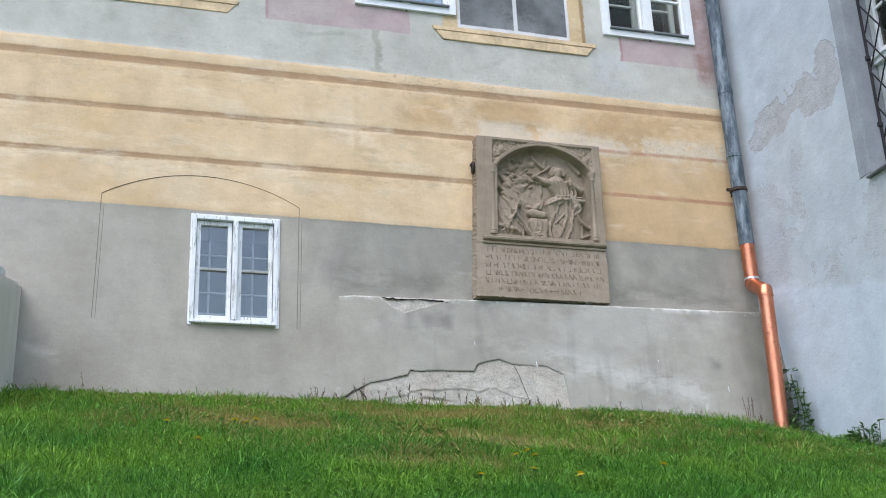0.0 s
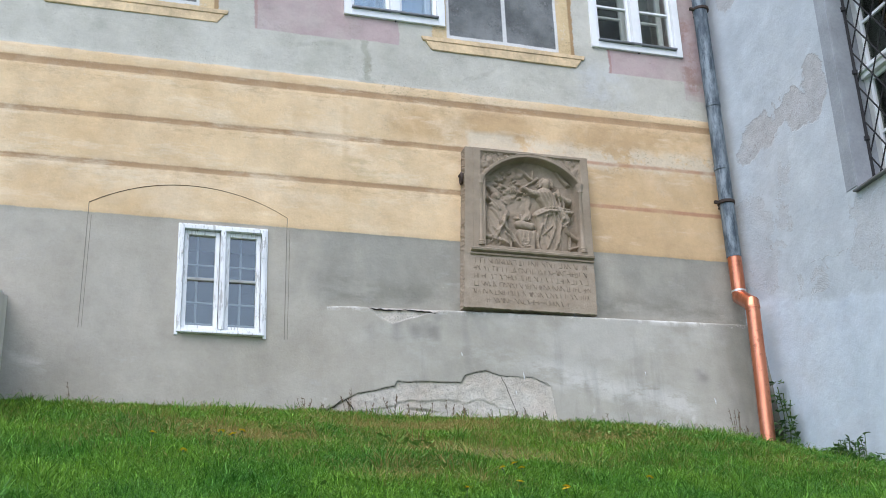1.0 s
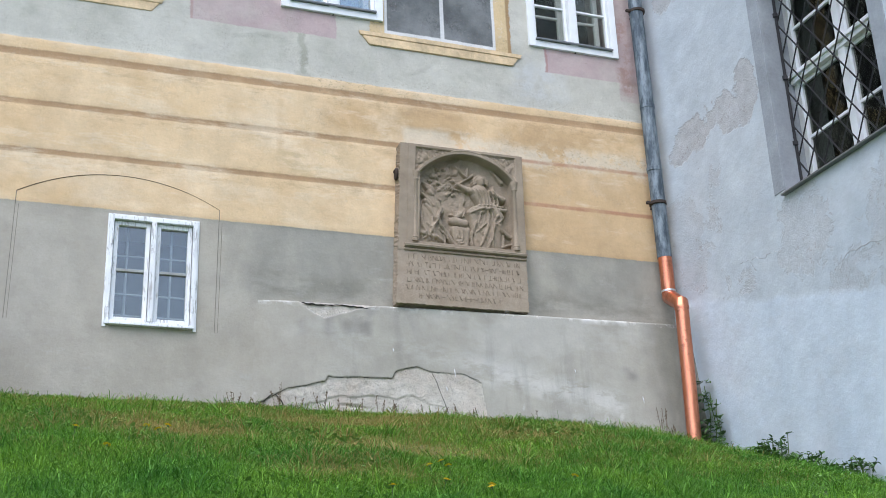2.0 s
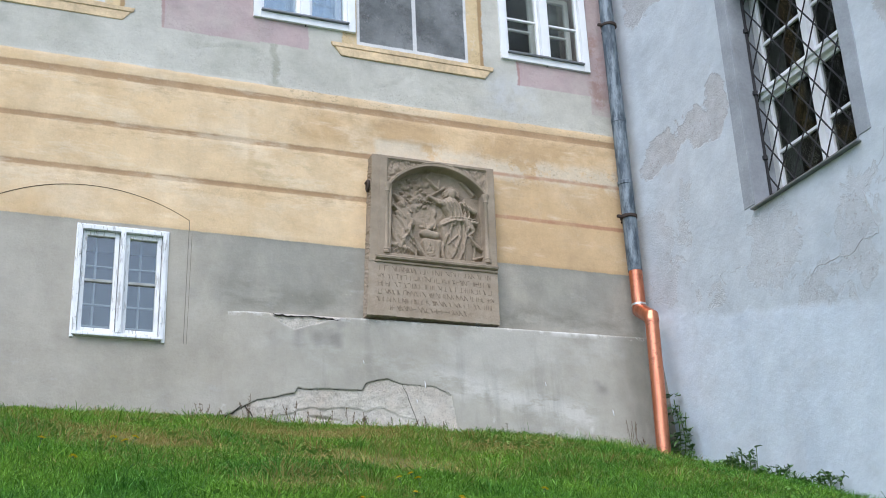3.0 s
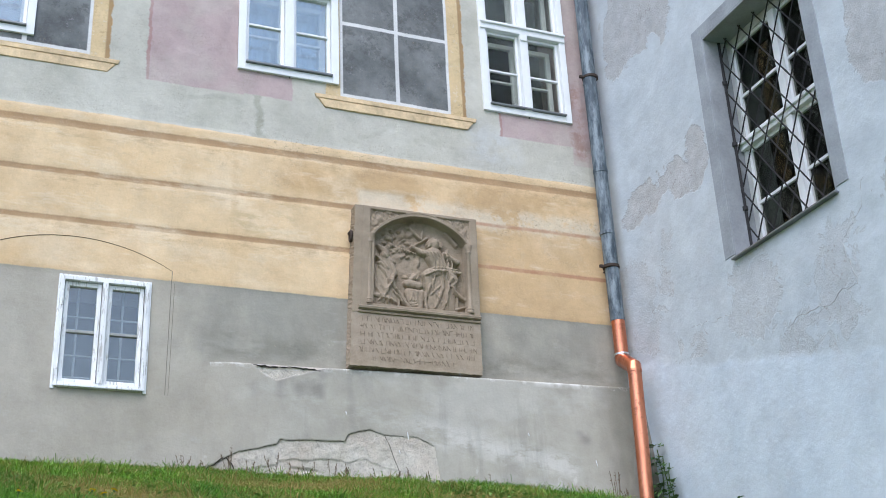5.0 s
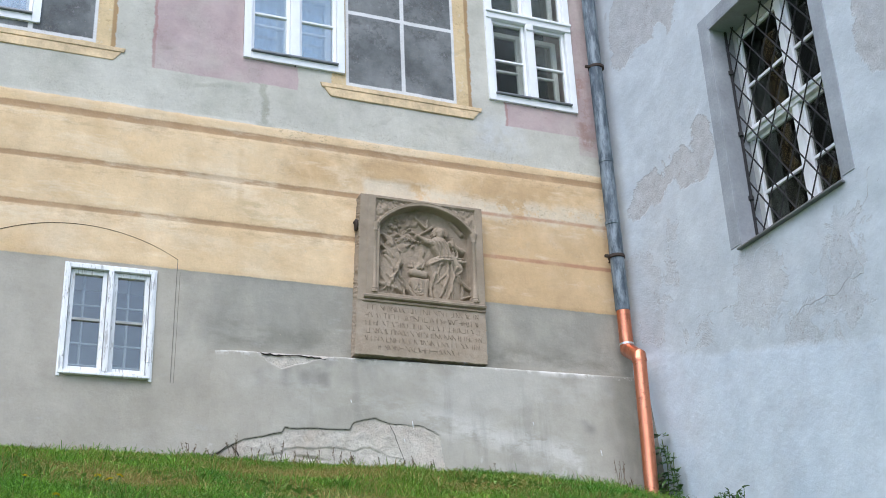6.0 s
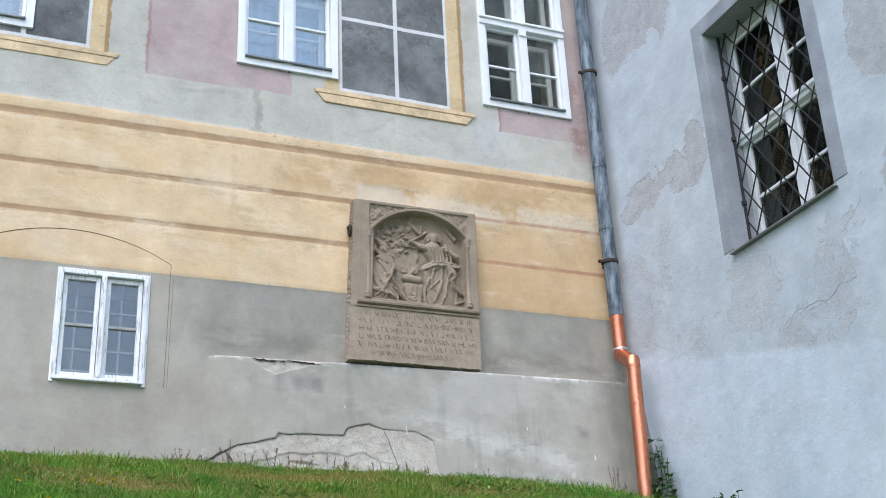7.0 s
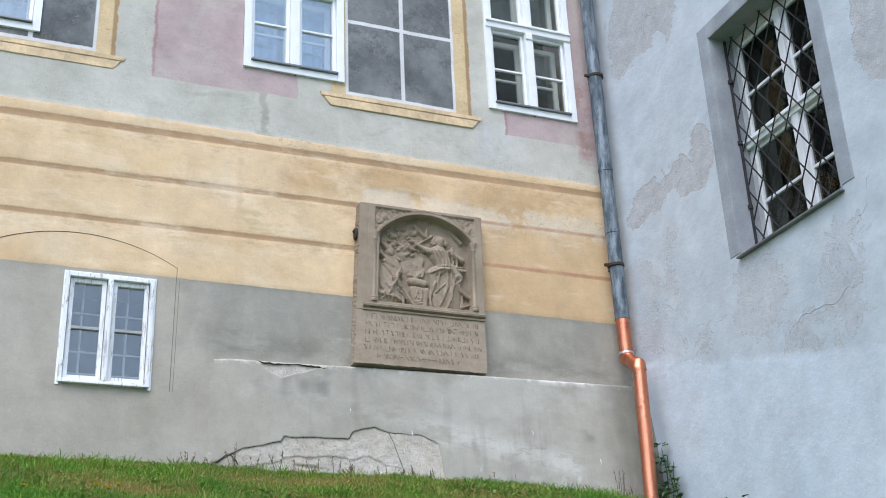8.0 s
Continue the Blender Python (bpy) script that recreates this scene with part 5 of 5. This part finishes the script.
    for row in range(6):
        z = 5.035 - row * 0.063
        u = 0.06 + rng.uniform(0, 0.02) + (0.09 if row == 5 else 0)
        bm = bmesh.new()
        y = front + 0.0045

        def stroke(x0, z0, x1, z1, w):
            dx, dz = x1 - x0, z1 - z0
            k = w / 2 / math.hypot(dx, dz)
            ring = [(x0 - dz * k, z0 + dx * k), (x0 + dz * k, z0 - dx * k), (x1 + dz * k, z1 - dx * k), (x1 - dz * k, z1 + dx * k)]
            f, b_ = [bm.verts.new((x, y, q)) for x, q in ring], [bm.verts.new((x, y + 0.012, q)) for x, q in ring]
            bm.faces.new(f)
            for k in range(4):
                bm.faces.new((f[(k + 1) % 4], f[k], b_[k], b_[(k + 1) % 4]))

        while u < (0.94 if row < 5 else 0.78):
            wdt, tall = rng.uniform(0.016, 0.028), rng.uniform(0.0175, 0.021)
            xa, xb = px(u, z), px(u + wdt, z)
            for f in rng.sample((0.0, 0.5, 1.0), rng.choice((1, 1, 2))):
                x = xa + (xb - xa) * f
                stroke(x, z - tall, x + rng.uniform(-0.003, 0.003), z + tall * rng.uniform(0.6, 1.0), rng.uniform(0.0024, 0.004))
            if rng.random() < 0.45:
                stroke(xa, z + tall, xb, z - tall, 0.003)
            elif rng.random() < 0.6:
                q = z + rng.choice((-tall, 0.0, tall))
                stroke(xa, q, xb, q + 0.001, 0.003)
            u += wdt + rng.choice((0.005, 0.006, 0.008, 0.02))
        tagged(part("lettering", bm, LETTER_DARK, e, "worn illegible line of carved lettering"), kind="stuff")


build_stone()

hook = thing("iron_ring", (-0.04, FACE, 5.74), "rusted iron ring fixed beside the memorial stone", "ring")
part("ring", tube([(-0.035 + 0.005 * math.cos(a), FACE - 0.05 + 0.035 * math.cos(a), 5.735 + 0.04 * math.sin(a)) for a in np.linspace(0, 2 * math.pi, 20)], 0.012, 8), RUST, hook)
part("staple", tube([(-0.035, FACE + 0.02, 5.775), (-0.035, FACE - 0.06, 5.775), (-0.02, FACE - 0.07, 5.76)], 0.012, 8), RUST, hook)

eye_hook = thing("wire_eye", (0.815, 5.375, 4.625), "small pale wire eye under the memorial stone", "hook")
part("loop", tube([(0.815 + 0.014 * math.cos(a), 5.372, 4.628 + 0.012 * math.sin(a)) for a in np.linspace(0.3, 2 * math.pi - 0.3, 14)], 0.002, 6), SILL_METAL, eye_hook)
part("shank", tube([(0.815, 5.372, 4.639), (0.815, 5.395, 4.655)], 0.002, 6), SILL_METAL, eye_hook)

# ---- the downpipe ----
pipe = thing("downpipe", (2.25, 5.2, 3.6), "weathered zinc downpipe with a new copper foot", "downpipe")
PX, PY = 2.268, 5.375
part("zinc_pipe", tube([(PX - 0.006, PY, 9.9), (PX - 0.008, PY, 7.6), (PX, PY, 6.6), (PX + 0.008, PY, 5.215)], 0.061, 24), ZINC, pipe, "blue-grey weathered zinc pipe", True)
for z in (8.63, 6.62, 6.02):
    part("collar", tube([(PX, PY, z - 0.02), (PX, PY, z - 0.016), (PX, PY, z + 0.016), (PX, PY, z + 0.02)], [0.060, 0.065, 0.065, 0.060], 24), ZINC, pipe, smooth=True)
for z in (7.585, 5.705):
    clip = part("pipe_clip", tube([(PX, PY, z - 0.016), (PX, PY, z - 0.012), (PX, PY, z + 0.012), (PX, PY, z + 0.016)], [0.062, 0.073, 0.073, 0.062], 24), RUST, pipe, "rusted pipe clip", True)
    part("clip_lug", box(PX - 0.11, PX - 0.07, PY - 0.012, PY + 0.012, z - 0.012, z + 0.012, 0.004), RUST, clip)
    part("clip_stay", tube([(PX, PY + 0.07, z), (PX, FACE + 0.03, z)], 0.01, 8), RUST, clip)
FX, FY = 2.232, 5.135
part("copper_pipe", tube([(PX + 0.008, PY, 5.23), (PX + 0.01, PY, 5.225), (PX + 0.01, PY, 4.9)], [0.054, 0.0575, 0.0575], 28), COPPER, pipe, "bright copper pipe length", True)
part("elbow", tube([(PX + 0.01, PY, 4.92), (PX + 0.01, PY, 4.875), (FX, FY, 4.735), (FX, FY, 4.69)], [0.057, 0.061, 0.061, 0.057], 28), COPPER, pipe, "copper swan-neck elbow", True)
part("seam", tube([(PX + 0.01, PY, 4.912), (PX + 0.01, PY, 4.928)], 0.0605, 28), SOLDER, pipe, smooth=True)
part("seam", tube([(FX, FY, 4.69), (FX, FY, 4.71)], 0.0595, 28), COPPER, pipe, smooth=True)
part("copper_pipe", tube([(FX, FY, 4.71), (FX - 0.008, FY, 4.2), (FX - 0.022, FY, 3.5)], 0.055, 28), COPPER, pipe, "bright copper pipe length", True)

# ---- the low cheek wall at the edge of the lawn ----
cheek = thing("cheek_wall", (-3.5, 4.7, 3.6), "grey rendered cheek wall with pale coping", "wall")
bm = bmesh.new()
ring = [(y, z) for y, z in ((5.6, 3.0), (3.7, 2.6), (3.7, 4.02), (5.6, 4.62))]
va = [bm.verts.new((-3.31, y, z)) for y, z in ring]
vb = [bm.verts.new((-3.72, y, z)) for y, z in ring]
bm.faces.new(va[::-1])
bm.faces.new(vb)
for k in range(4):
    bm.faces.new((va[k], va[(k + 1) % 4], vb[(k + 1) % 4], vb[k]))
bmesh.ops.recalc_face_normals(bm, faces=bm.faces[:])
bmesh.ops.bevel(bm, geom=bm.edges[:], offset=0.03, segments=4, affect="EDGES")
part("body", bm, plain("grey_cheek_render", (0.68, 0.65, 0.59), 0.92, 0, 0.2, 2, 30, 0.3, 0.004), cheek)
bm = bmesh.new()
va, vb = [], []
for y, z in ((4.55, 4.292), (3.66, 4.012), (3.66, 4.062), (4.55, 4.342)):
    va.append(bm.verts.new((-3.35, y, z)))
    vb.append(bm.verts.new((-3.74, y, z)))
bm.faces.new(va[::-1])
bm.faces.new(vb)
for k in range(4):
    bm.faces.new((va[k], va[(k + 1) % 4], vb[(k + 1) % 4], vb[k]))
bmesh.ops.recalc_face_normals(bm, faces=bm.faces[:])
bmesh.ops.bevel(bm, geom=bm.edges[:], offset=0.006, segments=2, affect="EDGES")
part("coping", bm, COPING, cheek, "pale stone coping")


# ---- plants ----
def leaf(bm, at, along, up, length, width):
    """A pointed, slightly folded leaf."""
    at, along, up = Vector(at), Vector(along).normalized(), Vector(up).normalized()
    side = along.cross(up).normalized()
    up = side.cross(along)
    q = [at, at + along * length * 0.35 + side * width / 2 + up * width * 0.15, at + along * length * 0.75 + side * width * 0.3 + up * width * 0.1,
         at + along * length - up * length * 0.12, at + along * length * 0.75 - side * width * 0.3 + up * width * 0.1, at + along * length * 0.35 - side * width / 2 + up * width * 0.15, at + along * length * 0.5]
    v = [bm.verts.new(p_) for p_ in q]
    for k in range(6):
        bm.faces.new((v[6], v[k], v[(k + 1) % 6]))


def vine():
    e = thing("vine", (2.38, 5.12, 3.62), "dark green climbing vine between copper pipe and wall", "vine")
    rng = random.Random(3)
    for s in range(3):
        y0 = 5.2 - 0.06 * s
        pts = [(2.41, y0 + 0.02 * math.sin(k * 1.3 + s), 3.5 + 0.098 * k * (1 - 0.12 * s)) for k in range(7)]
        part("stem", tube(pts, 0.004, 5), STEM, e)
    bm = bmesh.new()
    # leaves in loose tiers, mostly seen from below their edge
    for tier in range(9):
        z = 3.52 + 0.072 * tier + rng.uniform(-0.012, 0.012)
        reach = 0.30 - 0.012 * tier
        for k in range(9 if tier < 6 else 6):
            y = 5.26 - reach * (k + rng.random()) / 9
            leaf(bm, (2.41 - 0.05 * rng.random(), y, z + rng.uniform(-0.014, 0.014)), (rng.uniform(-0.8, -0.1), rng.uniform(-1, 0.3), rng.uniform(-0.35, 0.1)), (rng.uniform(-0.5, 0.1), rng.uniform(-0.5, 0.1), 1), rng.uniform(0.06, 0.10), rng.uniform(0.05, 0.075))
    for k in range(80):
        z = 3.5 + 0.28 * rng.random()
        leaf(bm, (2.41 - 0.05 * rng.random(), 5.26 - 0.28 * rng.random(), z), (rng.uniform(-0.8, 0), rng.uniform(-1, 0.6), rng.uniform(-0.4, 0.2)), (rng.uniform(-0.5, 0.2), rng.uniform(-0.4, 0.2), 1), rng.uniform(0.035, 0.06), rng.uniform(0.025, 0.045))
    tagged(part("foliage", bm, LEAF, e), kind="stuff")


def weed_clump(x, y, spread, height, count, seed, label):
    z = float(ground_z(np.array(x), np.array(y)))
    e = thing("weed", (x, y, z), label, "weed", "weeds along the walls")
    rng = random.Random(seed)
    bm, bs = bmesh.new(), bmesh.new()
    for k in range(count):
        a_, r = rng.uniform(0, 2 * math.pi), spread * math.sqrt(rng.random())
        bx, by = x + r * math.cos(a_) * 0.5, y + r * math.sin(a_)
        bx = min(bx, CORNER - 0.06)
        tip = Vector((min(bx + rng.uniform(-0.06, 0.03), CORNER - 0.03), by + rng.uniform(-0.05, 0.05), z + height * rng.uniform(0.4, 1.0)))
        base = Vector((bx, by, z - 0.03))
        tube([base, (base + tip) / 2 + Vector((0.01, 0.01, 0.01)), tip], 0.0025, 4, bs)
        for q in range(7):
            t = rng.uniform(0.3, 1.0)
            leaf(bm, base.lerp(tip, t), (rng.uniform(-1, 0.7), rng.uniform(-1, 1), rng.uniform(-0.2, 0.5)), (rng.uniform(-0.4, 0.4), rng.uniform(-0.6, 0.2), 1), rng.uniform(0.03, 0.06), rng.uniform(0.018, 0.032))
    tagged(part("stem_cluster", bs, STEM, e), kind="stuff")
    tagged(part("foliage", bm, LEAF, e), kind="stuff")


def dry_stalk(x, y, height, seed):
    z = float(ground_z(np.array(x), np.array(y)))
    e = thing("dry_weed", (x, y, z), "thin dry seed stalks against the plinth", "weed", "dry weeds along the wall")
    rng = random.Random(seed)
    stalks = bmesh.new()
    heads = bmesh.new()
    for k in range(rng.randint(2, 5)):
        top = Vector((x + rng.uniform(-0.06, 0.06), y + rng.uniform(-0.03, 0.02), z + height * rng.uniform(0.6, 1.0)))
        base = Vector((x + rng.uniform(-0.02, 0.02), y, z - 0.02))
        tube([base, base.lerp(top, 0.6) + Vector((0.008, 0, 0)), top], 0.0017, 4, stalks)
        for q in range(6):
            leaf(heads, base.lerp(top, rng.uniform(0.6, 1.0)), (rng.uniform(-1, 1), rng.uniform(-1, 1), 0.7), (0, -1, 0.5), 0.016, 0.007)
    tagged(part("stalk_cluster", stalks, STALK, e), kind="stuff")
    tagged(part("seed_cluster", heads, STALK, e), kind="stuff")


def hawkbit():
    """One wild yellow flower on a thin stem."""
    e = thing("yellow_flower", (0, 0, 0), "orange-yellow wild flower standing in the lawn", "flower", "flowers in the lawn")
    part("stem", tube([(0, 0, -0.03), (0.004, 0, 0.07), (0.0, -0.004, 0.125)], 0.0022, 5), STEM, e)
    bm = bmesh.new()
    for ring, n, ln in ((0, 13, 0.021), (1, 9, 0.014)):
        for k in range(n):
            a_ = 2 * math.pi * (k + 0.4 * ring) / n
            leaf(bm, (0, -0.004, 0.125 + 0.003 * ring), (math.cos(a_), math.sin(a_), 0.35 + 0.5 * ring), (0, 0, 1), ln, 0.0085)
    part("petals", bm, PETAL, e, "orange-yellow petals")
    bm = bmesh.new()
    bmesh.ops.create_uvsphere(bm, u_segments=8, v_segments=6, radius=0.007)
    for v in bm.verts:
        v.co += Vector((0, -0.004, 0.122))
    part("calyx", bm, STEM, e, smooth=True)
    return e


vine()
weed_clump(2.36, 4.42, 0.2, 0.17, 36, 1, "dark leafy weed at the foot of the limewashed wall")
weed_clump(2.36, 4.08, 0.28, 0.09, 34, 2, "low dark weed at the foot of the limewashed wall")
weed_clump(2.37, 3.68, 0.32, 0.09, 40, 4, "low dark weed at the foot of the limewashed wall")
weed_clump(0.75, 5.28, 0.06, 0.09, 5, 5, "small leafy weed at the foot of the plinth")
weed_clump(2.05, 5.15, 0.1, 0.09, 8, 6, "small leafy weed beside the copper pipe")
for k, (x, y, hgt) in enumerate(((-0.98, 5.36, 0.27), (-1.28, 5.4, 0.2), (-3.05, 5.42, 0.2), (-2.85, 5.42, 0.24), (1.93, 5.12, 0.32), (2.03, 5.1, 0.2), (0.95, 5.22, 0.14), (-0.42, 5.3, 0.18), (-0.12, 5.28, 0.16), (-1.7, 5.42, 0.12), (0.2, 5.26, 0.12), (-0.85, 5.33, 0.2), (-0.68, 5.32, 0.24), (-0.55, 5.31, 0.17), (-0.28, 5.29, 0.2), (-0.2, 5.29, 0.13), (0.05, 5.27, 0.14), (0.32, 5.25, 0.17), (0.48, 5.25, 0.13), (-1.12, 5.38, 0.16), (-2.6, 5.42, 0.13), (-2.2, 5.42, 0.11))):
    dry_stalk(x, y, hgt, 40 + k)
FLOWERS = ((-2.48, 2.86), (-2.35, 2.67), (-2.11, 3.18), (-2.04, 3.18), (-2.04, 3.07), (-1.24, 2.02), (-0.87, 2.49), (-0.76, 2.62), (-0.79, 2.5), (-0.96, 2.18), (-0.76, 2.14), (-0.73, 2.11), (-0.24, 2.38), (0.21, 1.69), (0.26, 1.72))
first = hawkbit()
rng = random.Random(9)
for k, (x, y) in enumerate(FLOWERS):
    m = Matrix.Translation((x, y, float(ground_z(np.array(x), np.array(y))) - 0.008)) @ pose(0, 0, 0, rng.uniform(4, 22), rng.uniform(-12, 12), rng.uniform(0, 360)) @ Matrix.Diagonal((1.0, 1.0, 0.86, 1))
    if k == 0:
        first.matrix_basis = m
    else:
        copy_thing(first, m)


# ---- grass ----
def dryness(x, y):
    d = np.zeros_like(x)
    xw, yw = x + 0.2 * smooth_noise(x, y, 3.0, 54), y + 0.15 * smooth_noise(x, y, 3.6, 55)
    for cx, cy, rx, ry in DRY_PATCHES:
        d = np.maximum(d, np.clip(1.5 - np.hypot((xw - cx) / rx, (yw - cy) / ry), 0, 1))
    return d


def blades(name, x, y, z, length, w, lean, turn, face, material, label):
    """One mesh of curved blades that taper to a point."""
    n = len(x)
    dx, dy = np.cos(turn) * lean, np.sin(turn) * lean - 0.12
    base = np.stack([x, y, z - 0.01], -1)
    side = np.stack([np.cos(face) * w, np.sin(face) * w, np.zeros(n)], -1)
    k1 = np.stack([dx * length * 0.2, dy * length * 0.2, length * 0.5], -1)
    k2 = np.stack([dx * length * 0.55, dy * length * 0.55, length * (0.85 - 0.15 * lean)], -1)
    k3 = np.stack([dx * length, dy * length, length * (1.0 - 0.5 * lean)], -1)
    v = np.stack([base - side, base + side, base + k1 - side * 0.9, base + k1 + side * 0.9, base + k2 - side * 0.6, base + k2 + side * 0.6, base + k3], 1).reshape(-1, 3)
    o = (np.arange(n) * 7)[:, None]
    loops = np.concatenate([o + np.array([0, 1, 3, 2]), o + np.array([2, 3, 5, 4]), o + np.array([4, 5, 6])], 1).ravel()
    starts = (np.arange(n)[:, None] * 11 + np.array([0, 4, 8])).ravel()
    me = bpy.data.meshes.new(name)
    me.vertices.add(len(v))
    me.vertices.foreach_set("co", v.ravel())
    me.loops.add(len(loops))
    me.loops.foreach_set("vertex_index", loops.astype(np.int32))
    me.polygons.add(len(starts))
    me.polygons.foreach_set("loop_start", starts.astype(np.int32))
    me.update(calc_edges=True)
    me.validate()
    me.materials.append(material)
    return tagged(new(name, me), label, "grass", kind="stuff")


def grow_tufts(count, x0, x1, y0, y1, seed):
    r = np.random.RandomState(seed)
    cx, cy = r.uniform(x0, x1, count), r.uniform(y0, y1, count) ** 1.0
    keep = (cy < FACE - 0.3) & (dryness(cx, cy) < 0.6) & ((smooth_noise(cx, cy, 3.0, 56) > 0.05) | (r.rand(count) > 0.7))
    cx, cy = cx[keep], cy[keep]
    per = 26
    n = len(cx) * per
    x, y = np.repeat(cx, per) + r.normal(0, 0.022, n), np.repeat(cy, per) + r.normal(0, 0.022, n)
    size = np.repeat(r.uniform(0.7, 1.25, len(cx)), per)
    turn = np.arctan2(y - np.repeat(cy, per), x - np.repeat(cx, per)) + r.normal(0, 0.5, n)
    blades("grass_tufts", x, y, ground_z(x, y), r.uniform(0.06, 0.13, n) * size, r.uniform(0.0016, 0.0032, n), r.uniform(0.25, 1.3, n), turn, r.uniform(0, 2 * math.pi, n), TUFT_GRASS, "longer lush tufts standing in the lawn")


def grow_clover(count, x0, x1, y0, y1, seed):
    r = np.random.RandomState(seed)
    x, y = r.uniform(x0, x1, count), r.uniform(y0, y1, count)
    keep = (y < FACE - 0.33) & (smooth_noise(x, y, 3.4, 57) > 0.1)
    x, y = x[keep], y[keep]
    n = len(x)
    z = ground_z(x, y) + r.uniform(0.01, 0.05, n)
    size, a_ = r.uniform(0.007, 0.015, n), r.uniform(0, 2 * math.pi, n)
    tx, ty = r.normal(0, 0.35, n), r.normal(-0.25, 0.35, n)
    ring = []
    for k in range(6):
        ux, uy = np.cos(a_ + k * math.pi / 3) * size, np.sin(a_ + k * math.pi / 3) * size * (0.7 + 0.3 * (k % 2))
        ring.append(np.stack([x + ux, y + uy, z + ux * tx + uy * ty], -1))
    v = np.stack(ring, 1).reshape(-1, 3)
    me = bpy.data.meshes.new("clover")
    me.vertices.add(len(v))
    me.vertices.foreach_set("co", v.ravel())
    me.loops.add(len(v))
    me.loops.foreach_set("vertex_index", np.arange(len(v), dtype=np.int32))
    me.polygons.add(n)
    me.polygons.foreach_set("loop_start", (np.arange(n) * 6).astype(np.int32))
    me.update(calc_edges=True)
    me.validate()
    me.materials.append(CLOVER)
    tagged(new("clover", me), "low broad clover leaves among the grass", "clover", kind="stuff")


def grow_grass(name, count, x0, x1, y0, y1, seed, tall=1.0, wide=1.0):
    r = np.random.RandomState(seed)
    x, y = r.uniform(x0, x1, count), r.uniform(y0, y1, count)
    lim = FACE - 0.03 - np.where(x > PLINTH_LEFT, plinth_out(x, np.full_like(x, 3.8)), 0.0)
    keep = (y < lim) & ~((x < -3.32) & (x > -3.74) & (y > 3.68)) & (np.hypot(x - FX, y - FY) > 0.07)
    x, y = x[keep], y[keep]
    n = len(x)
    z = ground_z(x, y)
    clump = smooth_noise(x, y, 5.0, 51) + 0.6 * smooth_noise(x, y, 14.0, 52)
    dry = dryness(x, y)
    # the steep foot of the bank is thinly grown towards the corner of the walls
    live = (r.rand(n) > 0.4 * dry) & ((x < -1.6 + 0.8 * (y + 1.0)) | (r.rand(n) < 0.3))
    x, y, z, clump, dry, limk = x[live], y[live], z[live], clump[live], dry[live], lim[keep][live]
    n = len(x)
    length = (0.048 + 0.036 * clump + 0.03 * r.rand(n)) * (1 - 0.45 * dry) * tall * np.where(r.rand(n) > 0.98, 1.5, 1.0)
    length *= 1 + 0.5 * np.clip((y - limk + 0.2) / 0.2, 0, 1) * (r.rand(n) > 0.6)
    length = np.clip(length, 0.025, 0.24)
    w = (0.0012 + 0.0021 * r.rand(n) ** 1.5) * wide
    lean, turn = r.uniform(0.15, 1.25, n), r.uniform(0, 2 * math.pi, n)
    face = r.uniform(0, 2 * math.pi, n)
    return blades(name, x, y, z, length, w, lean, turn, face, GRASS, "green lawn grass with dry brown patches")


grow_grass("lawn_grass", 470000, -4.2, CORNER - 0.01, 1.0, 5.5, 1)
grow_grass("lawn_grass", 40000, -8.0, CORNER - 0.01, -4.0, 1.0, 2, 1.0, 1.5)
grow_grass("lawn_grass", 12000, -8.0, -4.2, 1.0, 5.5, 3, 1.0, 1.5)
grow_tufts(1900, -4.2, CORNER - 0.15, 1.0, 5.2, 4)
grow_clover(9000, -4.2, CORNER - 0.1, 1.0, 5.15, 5)
